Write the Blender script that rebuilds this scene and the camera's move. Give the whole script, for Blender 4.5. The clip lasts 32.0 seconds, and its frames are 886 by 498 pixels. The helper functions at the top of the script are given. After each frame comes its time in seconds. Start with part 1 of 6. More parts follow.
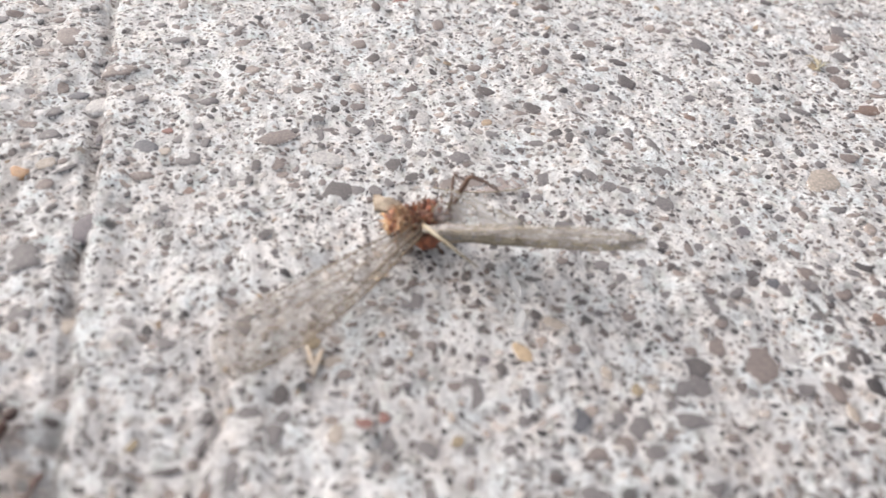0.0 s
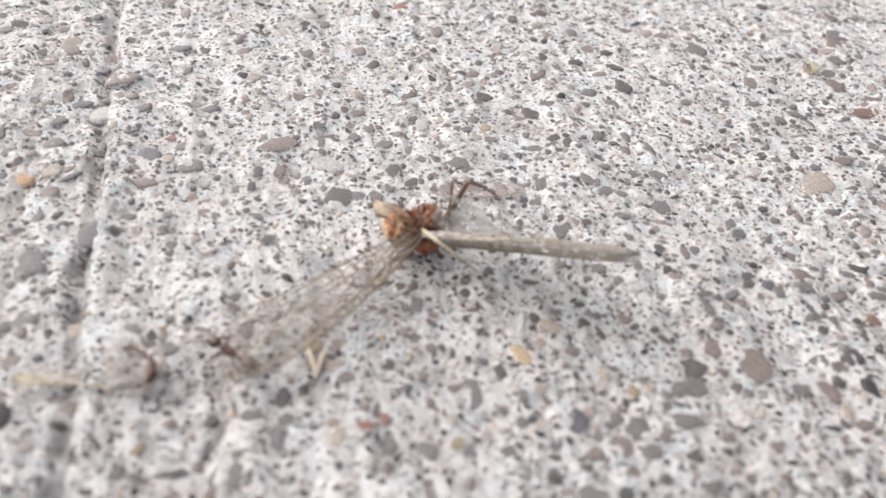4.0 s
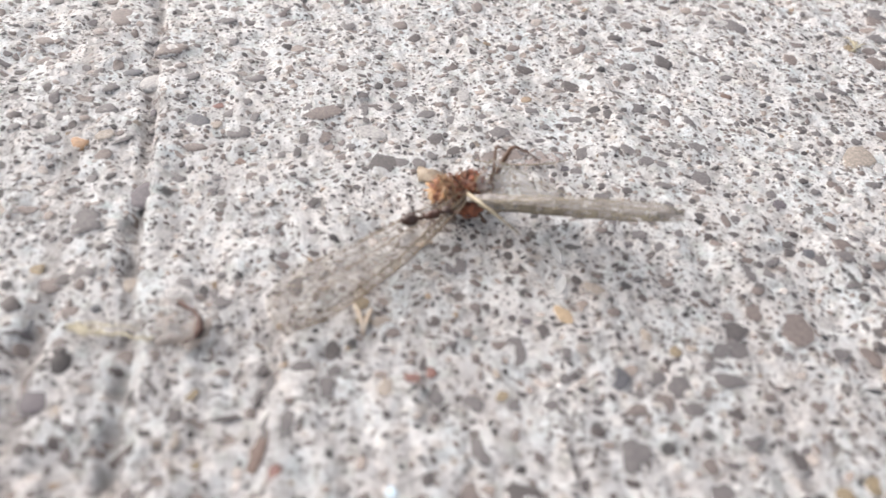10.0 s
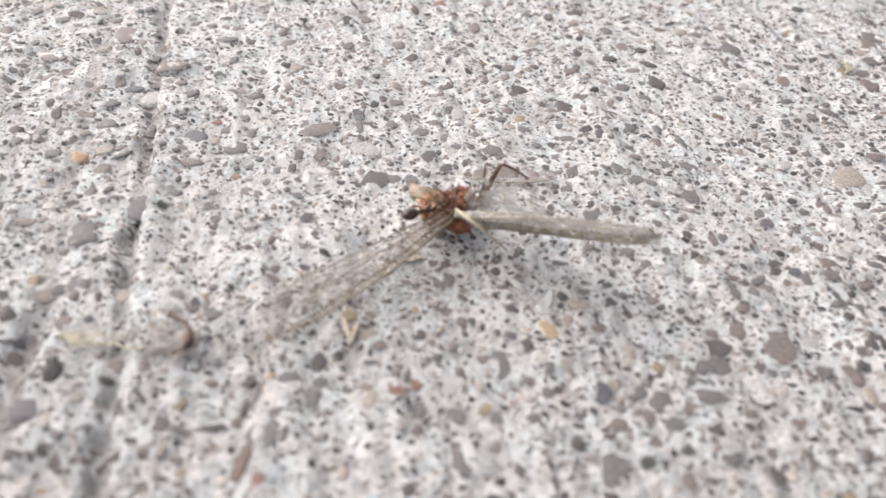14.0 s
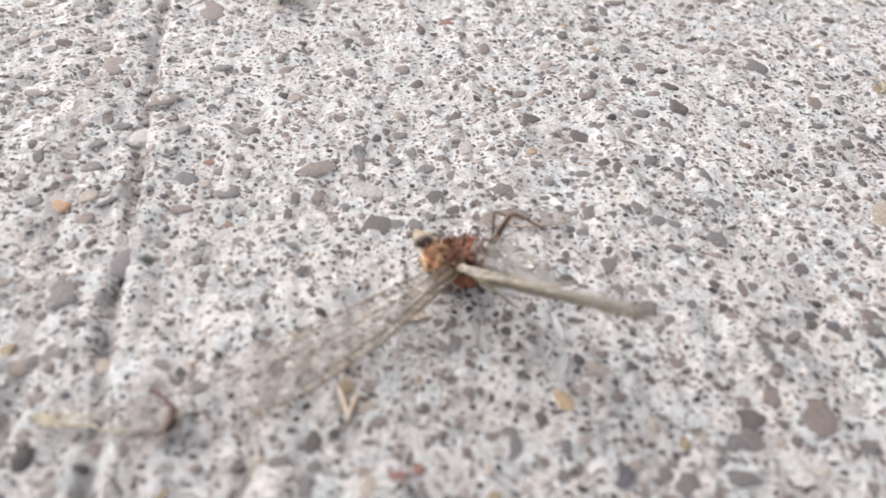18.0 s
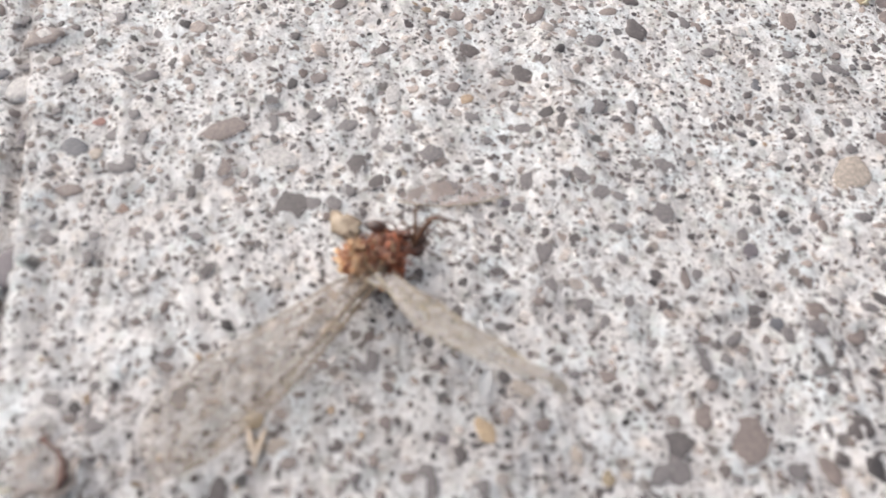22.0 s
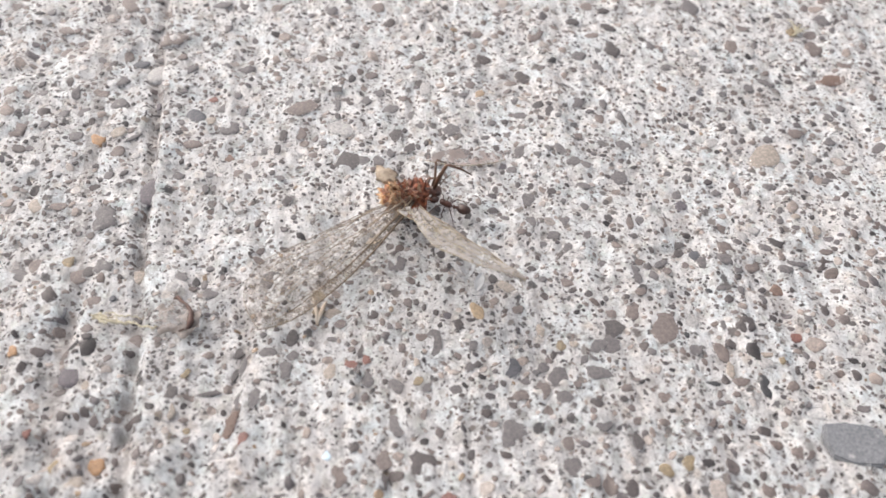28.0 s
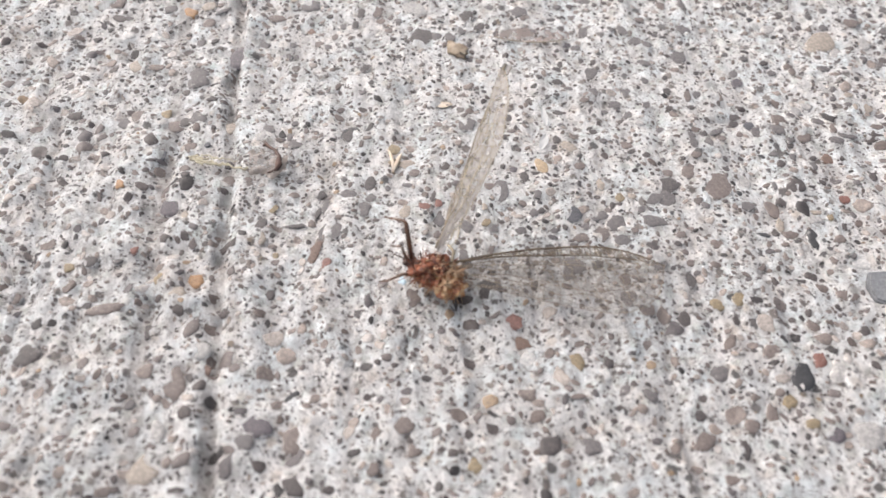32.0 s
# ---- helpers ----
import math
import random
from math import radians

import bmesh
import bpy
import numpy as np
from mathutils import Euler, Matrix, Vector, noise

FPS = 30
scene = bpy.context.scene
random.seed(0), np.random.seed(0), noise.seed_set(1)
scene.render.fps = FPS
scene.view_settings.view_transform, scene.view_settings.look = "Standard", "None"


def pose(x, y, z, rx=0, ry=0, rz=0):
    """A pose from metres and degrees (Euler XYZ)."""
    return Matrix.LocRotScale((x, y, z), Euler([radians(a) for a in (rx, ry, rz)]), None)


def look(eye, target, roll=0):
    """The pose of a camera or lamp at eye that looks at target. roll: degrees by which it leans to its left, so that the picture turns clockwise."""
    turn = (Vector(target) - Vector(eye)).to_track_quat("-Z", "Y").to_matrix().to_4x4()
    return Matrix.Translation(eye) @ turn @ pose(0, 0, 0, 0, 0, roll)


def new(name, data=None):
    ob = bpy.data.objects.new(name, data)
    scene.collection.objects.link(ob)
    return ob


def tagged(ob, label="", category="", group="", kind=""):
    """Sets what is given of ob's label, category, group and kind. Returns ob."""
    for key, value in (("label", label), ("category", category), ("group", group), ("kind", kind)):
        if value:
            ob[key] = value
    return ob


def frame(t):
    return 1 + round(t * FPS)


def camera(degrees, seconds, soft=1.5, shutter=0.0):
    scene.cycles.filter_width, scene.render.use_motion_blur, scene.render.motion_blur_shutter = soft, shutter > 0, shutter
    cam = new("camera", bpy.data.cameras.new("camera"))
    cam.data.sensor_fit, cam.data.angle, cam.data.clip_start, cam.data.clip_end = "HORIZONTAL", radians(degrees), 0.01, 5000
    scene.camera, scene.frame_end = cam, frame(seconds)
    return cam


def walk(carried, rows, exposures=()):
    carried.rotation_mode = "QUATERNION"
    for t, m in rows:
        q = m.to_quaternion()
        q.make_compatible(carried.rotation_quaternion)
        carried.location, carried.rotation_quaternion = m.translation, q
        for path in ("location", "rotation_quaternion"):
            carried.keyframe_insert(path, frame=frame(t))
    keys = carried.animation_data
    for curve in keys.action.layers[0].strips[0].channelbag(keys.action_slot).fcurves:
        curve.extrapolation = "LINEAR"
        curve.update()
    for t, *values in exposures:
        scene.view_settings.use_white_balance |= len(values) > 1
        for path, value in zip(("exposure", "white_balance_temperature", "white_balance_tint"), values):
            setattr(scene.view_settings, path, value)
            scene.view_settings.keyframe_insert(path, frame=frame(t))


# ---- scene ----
# A dead lacewing on a brushed concrete slab, worked on by ants. One millimetre is 0.001.
MM = 0.001
cam = camera(55.6, 32.0, soft=1.6)
cam.data.dof.use_dof, cam.data.dof.focus_distance, cam.data.dof.aperture_fstop = True, 0.061, 43.0
PATH = [
    (0.0, look((0.00062, -0.03602, 0.03214), (0.00271, 0.00014, 0.0), 6.77)),
    (0.5, look((0.00061, -0.03601, 0.03216), (0.00270, 0.00015, 0.0), 6.79)),
    (1.0, look((0.00066, -0.03593, 0.03208), (0.00267, 0.00013, 0.0), 6.71)),
    (1.5, look((0.00066, -0.03591, 0.03217), (0.00267, 0.00016, 0.0), 6.69)),
    (2.0, look((0.00064, -0.03584, 0.03199), (0.00265, 0.00015, 0.0), 6.70)),
    (2.5, look((0.00064, -0.03581, 0.03194), (0.00264, 0.00013, 0.0), 6.63)),
    (4.5, look((0.00080, -0.03698, 0.03284), (0.00276, 0.00028, 0.0), 6.18)),
    (5.0, look((0.00073, -0.03750, 0.03275), (0.00278, -0.00038, 0.0), 6.45)),
    (5.5, look((0.00009, -0.03868, 0.03268), (0.00212, -0.00144, 0.0), 6.52)),
    (6.0, look((-0.00149, -0.04138, 0.03200), (0.00036, -0.00494, 0.0), 6.30)),
    (6.5, look((-0.00377, -0.04260, 0.03230), (-0.00219, -0.00586, 0.0), 5.95)),
    (7.0, look((-0.00409, -0.04207, 0.03177), (-0.00281, -0.00600, 0.0), 5.74)),
    (7.5, look((-0.00500, -0.04250, 0.03196), (-0.00384, -0.00611, 0.0), 5.76)),
    (8.0, look((-0.00491, -0.04221, 0.03191), (-0.00386, -0.00600, 0.0), 5.85)),
    (8.5, look((-0.00406, -0.04134, 0.03182), (-0.00317, -0.00527, 0.0), 5.80)),
    (9.0, look((-0.00331, -0.04019, 0.03161), (-0.00258, -0.00474, 0.0), 5.57)),
    (9.5, look((-0.00143, -0.03852, 0.03161), (-0.00083, -0.00321, 0.0), 5.45)),
    (10.0, look((-0.00027, -0.03839, 0.03180), (0.00034, -0.00294, 0.0), 5.64)),
    (10.5, look((0.00007, -0.03871, 0.03236), (0.00084, -0.00256, 0.0), 6.05)),
    (11.0, look((0.00090, -0.03753, 0.03262), (0.00137, -0.00076, 0.0), 5.61)),
    (11.5, look((0.00085, -0.03873, 0.03338), (0.00096, -0.00027, 0.0), 4.90)),
    (12.0, look((0.00082, -0.03863, 0.03318), (0.00084, -0.00011, 0.0), 4.93)),
    (12.5, look((0.00080, -0.03857, 0.03322), (0.00091, -0.00003, 0.0), 5.23)),
    (13.0, look((0.00076, -0.03841, 0.03288), (0.00088, -0.00020, 0.0), 5.51)),
    (13.5, look((0.00089, -0.03880, 0.03223), (0.00105, -0.00129, 0.0), 5.82)),
    (15.5, look((0.00129, -0.03935, 0.03287), (-0.00003, -0.00101, 0.0), 3.31)),
    (16.0, look((0.00183, -0.04053, 0.03507), (0.00053, 0.00235, 0.0), 3.30)),
    (16.5, look((0.00182, -0.03915, 0.03440), (0.00053, 0.00396, 0.0), 3.28)),
    (17.0, look((0.00137, -0.03742, 0.03279), (0.00021, 0.00180, 0.0), 3.44)),
    (17.5, look((0.00110, -0.03561, 0.03220), (-0.00002, 0.00089, 0.0), 3.53)),
    (18.0, look((0.00127, -0.03372, 0.03262), (0.00024, 0.00307, 0.0), 3.87)),
    (18.5, look((0.00140, -0.03275, 0.03279), (0.00040, 0.00449, 0.0), 4.11)),
    (19.0, look((0.00132, -0.03526, 0.03266), (0.00028, 0.00345, 0.0), 3.62)),
    (19.5, look((0.00089, -0.03810, 0.03510), (-0.00051, 0.00566, 0.0), 3.44)),
    (20.0, look((0.00099, -0.03722, 0.03390), (0.00033, 0.00544, 0.0), 3.44)),
    (20.5, look((0.00088, -0.03727, 0.03231), (0.00143, -0.00081, 0.0), 3.53)),
    (21.0, look((0.00292, -0.03418, 0.03839), (0.00407, -0.00022, 0.0), 4.53)),
    (21.5, look((0.00114, -0.02686, 0.03665), (0.00250, -0.00128, 0.0), 6.52)),
    (22.0, look((0.00319, -0.02246, 0.03691), (0.00452, 0.00262, 0.0), 6.73)),
    (22.5, look((0.00257, -0.02508, 0.04191), (0.00370, 0.00378, 0.0), 6.25)),
    (23.0, look((0.00227, -0.02768, 0.04174), (0.00298, 0.00251, 0.0), 5.47)),
    (23.5, look((0.00226, -0.02858, 0.04242), (0.00281, 0.00228, 0.0), 5.41)),
    (24.0, look((0.00236, -0.03097, 0.04509), (0.00267, 0.00223, 0.0), 5.20)),
    (24.5, look((0.00274, -0.03127, 0.04495), (0.00305, 0.00173, 0.0), 5.46)),
    (25.0, look((0.00424, -0.03202, 0.04519), (0.00455, 0.00126, 0.0), 5.76)),
    (25.5, look((0.00393, -0.03331, 0.04591), (0.00432, 0.00056, 0.0), 6.08)),
    (27.5, look((0.00538, -0.03788, 0.04698), (0.00466, -0.00267, 0.0), 5.41)),
    (28.0, look((0.00532, -0.03807, 0.04717), (0.00414, -0.00253, 0.0), 5.05)),
    (28.5, look((0.00535, -0.03833, 0.04775), (0.00361, -0.00203, 0.0), 4.44)),
    (29.0, look((0.00456, -0.03856, 0.04791), (0.00224, -0.00124, 0.0), 3.85)),
    (29.5, look((0.00480, -0.03827, 0.04793), (0.00213, -0.00072, 0.0), 3.54)),
    (30.0, look((0.00484, -0.03838, 0.04783), (0.00215, -0.00071, 0.0), 3.69)),
    (30.5, look((0.00553, -0.03870, 0.04668), (0.00204, -0.00326, 0.0), 1.94)),
    (31.0, look((0.00640, -0.04228, 0.04561), (0.00307, -0.00931, 0.0), 2.42)),
    (31.5, look((0.00657, -0.04509, 0.04394), (0.00346, -0.01403, 0.0), 3.03)),
    (32.0, look((0.00473, -0.04789, 0.04532), (0.00112, -0.01578, 0.0), 3.02)),
]
walk(cam, PATH, [(0.0, 0.72), (6.0, 0.74), (14.0, 0.73), (16.0, 0.73), (17.0, 0.66), (18.0, 0.69), (19.0, 0.69), (20.0, 0.58), (21.0, 0.67), (22.0, 0.74), (23.0, 0.66), (24.0, 0.67), (28.0, 0.67), (30.0, 0.69), (31.0, 0.59), (32.0, 0.64)])

# ---- light: open shade under a bright sky, soft sun from behind the slab's far side ----
SUN_HEIGHT, SUN_TURN = 40.0, -58.0
world = bpy.data.worlds.new("sky")
scene.world = world
world.use_nodes = True
wn = world.node_tree.nodes
sky = wn.new("ShaderNodeTexSky")
sky.sky_type = "NISHITA"
sky.sun_disc = False
sky.sun_elevation = radians(SUN_HEIGHT)
sky.sun_rotation = radians(SUN_TURN)
sky.air_density, sky.dust_density = 1.0, 3.0
pale = wn.new("ShaderNodeHueSaturation")
pale.inputs["Saturation"].default_value = 0.4  # thin bright cloud
world.node_tree.links.new(sky.outputs[0], pale.inputs["Color"])
world.node_tree.links.new(pale.outputs[0], wn["Background"].inputs[0])
wn["Background"].inputs[1].default_value = 0.14
sun_data = bpy.data.lights.new("sun", "SUN")
sun_data.energy, sun_data.angle, sun_data.color = 2.5, radians(100), (1.0, 0.900, 0.848)
sun = new("sun", sun_data)
sun.matrix_world = look((2 * math.sin(radians(SUN_TURN)), 2 * math.cos(radians(SUN_TURN)), 2 * math.tan(radians(SUN_HEIGHT))), (0, 0, 0))


# ---- materials ----
class Nodes:
    """A material's node tree with short calls."""

    def __init__(self, name, rough=0.7, **values):
        self.mat = bpy.data.materials.new(name)
        self.mat.use_nodes = True
        self.tree = self.mat.node_tree
        self.bsdf = self.tree.nodes["Principled BSDF"]
        self.bsdf.inputs["Roughness"].default_value = rough
        for key, value in values.items():
            self.bsdf.inputs[key.replace("_", " ")].default_value = value

    def add(self, kind, links=(), **settings):
        node = self.tree.nodes.new("ShaderNode" + kind)
        for key, value in settings.items():
            if key == "op":
                node.operation = value
            elif key == "dimensions":
                node.noise_dimensions = value
            elif key == "feature":
                node.feature = value
            elif key == "blend":
                node.data_type, node.blend_type = "RGBA", value
            else:
                node.inputs[key.replace("_", " ")].default_value = value
        for key, source in links:
            self.tree.links.new(source, node.inputs[key])
        return node

    def mm(self):
        """Place on the thing, in millimetres."""
        place = self.add("TexCoord").outputs["Object"]
        return self.add("VectorMath", [(0, place)], op="SCALE", Scale=1000.0).outputs[0]

    def noise(self, at, scale, detail=3.0, rough=0.55):
        return self.add("TexNoise", [("Vector", at)], Scale=scale, Detail=detail, Roughness=rough).outputs["Fac"]

    def ramp(self, fac, stops, constant=False):
        node = self.add("ValToRGB", [("Fac", fac)])
        ramp = node.color_ramp
        ramp.interpolation = "CONSTANT" if constant else "LINEAR"
        while len(ramp.elements) < len(stops):
            ramp.elements.new(0.5)
        for e, (pos, colour) in zip(ramp.elements, stops):
            e.position, e.color = pos, (*colour, 1.0) if len(colour) == 3 else colour
        return node.outputs["Color"]

    def mix(self, fac, a, b, blend="MIX"):
        node = self.add("Mix", blend=blend)
        for key, value in ((0, fac), (6, a), (7, b)):
            if isinstance(value, bpy.types.NodeSocket):
                self.tree.links.new(value, node.inputs[key])
            elif key == 0:
                node.inputs[0].default_value = value
            else:
                node.inputs[key].default_value = (*value, 1.0)
        return node.outputs[2]

    def math(self, op, a, b=0.0, c=0.0):
        node = self.add("Math", op=op)
        for key, value in ((0, a), (1, b), (2, c)):
            if isinstance(value, bpy.types.NodeSocket):
                self.tree.links.new(value, node.inputs[key])
            else:
                node.inputs[key].default_value = value
        return node.outputs[0]

    def bump(self, height, strength=0.4, distance=0.0001):
        node = self.add("Bump", [("Height", height)], Strength=strength, Distance=distance)
        self.tree.links.new(node.outputs[0], self.bsdf.inputs["Normal"])

    def colour(self, source):
        self.tree.links.new(source, self.bsdf.inputs["Base Color"])
        return self.mat


GRAINS = [(0.00, (0.070, 0.058, 0.056)), (0.12, (0.122, 0.102, 0.097)), (0.30, (0.165, 0.136, 0.123)), (0.46, (0.094, 0.083, 0.085)), (0.55, (0.225, 0.188, 0.168)),
          (0.66, (0.116, 0.092, 0.083)), (0.76, (0.300, 0.265, 0.242)), (0.86, (0.036, 0.031, 0.031)), (0.95, (0.38, 0.35, 0.33)), (0.985, (0.235, 0.172, 0.116))]
SPECKS = [(0.00, (0.061, 0.050, 0.048)), (0.14, (0.109, 0.089, 0.084)), (0.34, (0.147, 0.118, 0.106)), (0.50, (0.081, 0.070, 0.072)), (0.60, (0.206, 0.170, 0.150)),
          (0.70, (0.102, 0.079, 0.071)), (0.80, (0.277, 0.242, 0.218)), (0.89, (0.032, 0.027, 0.027)), (0.985, (0.218, 0.160, 0.109))]


def concrete_material():
    n = Nodes("concrete", rough=0.40, Specular_IOR_Level=1.0)
    at = n.mm()
    wobble = n.add("TexNoise", [("Vector", at)], Scale=2.2, Detail=2.0)
    off = n.add("VectorMath", [(0, wobble.outputs["Color"])], op="SUBTRACT")
    off.inputs[1].default_value = (0.5, 0.5, 0.5)
    off = n.add("VectorMath", [(0, off.outputs[0])], op="SCALE", Scale=0.28).outputs[0]
    warped = n.add("VectorMath", [(0, at), (1, off)], op="ADD").outputs[0]
    fray = n.add("TexNoise", [("Vector", at)], Scale=5.5, Detail=3.0)
    off = n.add("VectorMath", [(0, fray.outputs["Color"])], op="SUBTRACT")
    off.inputs[1].default_value = (0.5, 0.5, 0.5)
    off = n.add("VectorMath", [(0, off.outputs[0])], op="SCALE", Scale=0.42).outputs[0]
    frayed = n.add("VectorMath", [(0, warped), (1, off)], op="ADD").outputs[0]
    # cement paste: patches of warm and cool grey, with a fine sandy grain
    paste = n.ramp(n.noise(at, 0.32, 4.0, 0.6), [(0.36, (0.84, 0.89, 0.91)), (0.5, (0.94, 0.935, 0.93)), (0.66, (0.95, 0.905, 0.88))])
    paste = n.mix(n.ramp(n.noise(at, 3.2, 5.0, 0.7), [(0.40, (0, 0, 0)), (0.62, (1, 1, 1))]), n.mix(0.28, paste, (0.52, 0.50, 0.49)), paste)
    paste = n.mix(1.0, paste, n.ramp(n.noise(at, 7.0, 4.0, 0.75), [(0.34, (0.60, 0.58, 0.57)), (0.45, (0.98, 0.98, 0.98)), (0.60, (1.07, 1.07, 1.07))]), "MULTIPLY")
    paste = n.mix(n.ramp(n.noise(at, 0.08, 3.0, 0.6), [(0.40, (0, 0, 0)), (0.7, (0.25, 0.25, 0.25))]), paste, (0.48, 0.46, 0.44))
    # crumbs of paste, with the shade in the hollows between them painted grey-brown
    lumps = n.add("TexNoise", [("Vector", warped)], Scale=1.15, Detail=6.0, Roughness=0.72).outputs["Fac"]
    paste = n.mix(n.ramp(lumps, [(0.39, (0.5, 0.5, 0.5)), (0.45, (0.08, 0.08, 0.08)), (0.51, (0, 0, 0))]), paste, (0.29, 0.262, 0.25))
    # greyer streaks drawn out along the brush direction
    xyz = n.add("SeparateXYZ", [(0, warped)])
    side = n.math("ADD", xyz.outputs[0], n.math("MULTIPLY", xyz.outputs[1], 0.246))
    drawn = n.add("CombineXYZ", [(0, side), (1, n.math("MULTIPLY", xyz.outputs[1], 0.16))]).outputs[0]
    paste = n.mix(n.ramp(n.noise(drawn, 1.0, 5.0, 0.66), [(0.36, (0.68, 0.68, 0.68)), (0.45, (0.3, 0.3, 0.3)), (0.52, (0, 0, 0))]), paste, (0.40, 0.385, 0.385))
    # fused sand: every grain a slightly different tone
    for scale, stops in ((1.25, [(0.0, (0.66, 0.65, 0.62)), (0.18, (0.88, 0.91, 0.88)), (0.4, (1.0, 1.0, 1.0)), (0.85, (1.05, 1.03, 1.0)), (1.0, (0.80, 0.74, 0.68))]),
                         (2.7, [(0.0, (0.62, 0.59, 0.56)), (0.2, (0.92, 0.93, 0.92)), (0.5, (1.0, 1.0, 1.0)), (1.0, (1.06, 1.05, 1.04))])):
        cell = n.add("TexVoronoi", [("Vector", warped)], Scale=scale, Randomness=1.0)
        tone = n.ramp(n.add("SeparateColor", [("Color", cell.outputs["Color"])]).outputs[0], stops)
        paste = n.mix(n.ramp(cell.outputs["Distance"], [(0.30, (1, 1, 1)), (0.55, (0.2, 0.2, 0.2))]), paste, n.mix(1.0, paste, tone, "MULTIPLY"))
    # fine crevices between the crumbs, their shade painted in as dark lines
    seam = n.add("TexVoronoi", [("Vector", frayed)], feature="DISTANCE_TO_EDGE", Scale=1.7, Randomness=1.0).outputs["Distance"]
    seam = n.math("MULTIPLY", n.ramp(seam, [(0.015, (1, 1, 1)), (0.075, (0, 0, 0))]), n.ramp(n.noise(at, 0.9, 3.0, 0.6), [(0.46, (0, 0, 0)), (0.60, (0.75, 0.75, 0.75))]))
    paste = n.mix(seam, paste, (0.25, 0.225, 0.215))
    # darker sand in the paste: three sizes
    colour, height = paste, None
    for scale, low, span, keep in ((1.05, 0.10, 0.32, 0.34), (2.0, 0.06, 0.36, 0.55), (3.6, 0.12, 0.34, 0.66)):
        cell = n.add("TexVoronoi", [("Vector", frayed)], Scale=scale, Randomness=1.0)
        parts = n.add("SeparateColor", [("Color", cell.outputs["Color"])])
        radius = n.math("MULTIPLY_ADD", parts.outputs[1], span, low)
        inside = n.ramp(n.math("SUBTRACT", radius, cell.outputs["Distance"]), [(0.0, (0, 0, 0)), (0.06, (1, 1, 1))])
        inside = n.math("MULTIPLY", inside, n.math("LESS_THAN", parts.outputs[2], keep))
        tone = n.mix(0.08, n.ramp(parts.outputs[0], SPECKS, constant=True), paste)
        colour = n.mix(inside, colour, tone)
        height = n.math("MULTIPLY", inside, 0.5) if height is None else n.math("ADD", height, n.math("MULTIPLY", inside, 0.3))
    # a darker, patchy tone along the two furrows
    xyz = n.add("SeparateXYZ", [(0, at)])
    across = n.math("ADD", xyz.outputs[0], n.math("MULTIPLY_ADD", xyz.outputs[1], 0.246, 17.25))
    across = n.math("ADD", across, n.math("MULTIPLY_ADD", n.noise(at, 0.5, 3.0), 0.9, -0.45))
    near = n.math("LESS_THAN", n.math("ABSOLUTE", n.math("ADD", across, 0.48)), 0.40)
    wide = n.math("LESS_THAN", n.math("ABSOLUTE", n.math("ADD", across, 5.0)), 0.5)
    furrow_tone = n.math("MULTIPLY", n.math("MAXIMUM", near, wide), n.ramp(n.noise(at, 1.1, 4.0, 0.7), [(0.36, (0, 0, 0)), (0.58, (0.7, 0.7, 0.7))]))
    colour = n.mix(furrow_tone, colour, (0.31, 0.28, 0.262))
    # open pores, the shadow inside them painted near-black into the colour
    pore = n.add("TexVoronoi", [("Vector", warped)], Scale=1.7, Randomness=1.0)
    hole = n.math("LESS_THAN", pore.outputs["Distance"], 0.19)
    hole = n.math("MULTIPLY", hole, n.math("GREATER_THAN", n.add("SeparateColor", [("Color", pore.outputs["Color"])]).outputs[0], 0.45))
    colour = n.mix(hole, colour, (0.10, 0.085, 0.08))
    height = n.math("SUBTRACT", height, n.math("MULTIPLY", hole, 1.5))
    height = n.math("ADD", height, n.math("MULTIPLY", n.noise(at, 2.6, 7.0, 0.8), 3.0))
    crumbs = n.add("TexVoronoi", [("Vector", warped)], Scale=5.5, Randomness=1.0)
    height = n.math("ADD", height, n.math("MULTIPLY", crumbs.outputs["Distance"], -0.45))
    height = n.math("ADD", height, n.math("MULTIPLY", lumps, 3.5))
    height = n.math("SUBTRACT", height, n.math("MULTIPLY", seam, 0.8))
    n.bump(height, 0.85, 0.00018)
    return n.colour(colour)


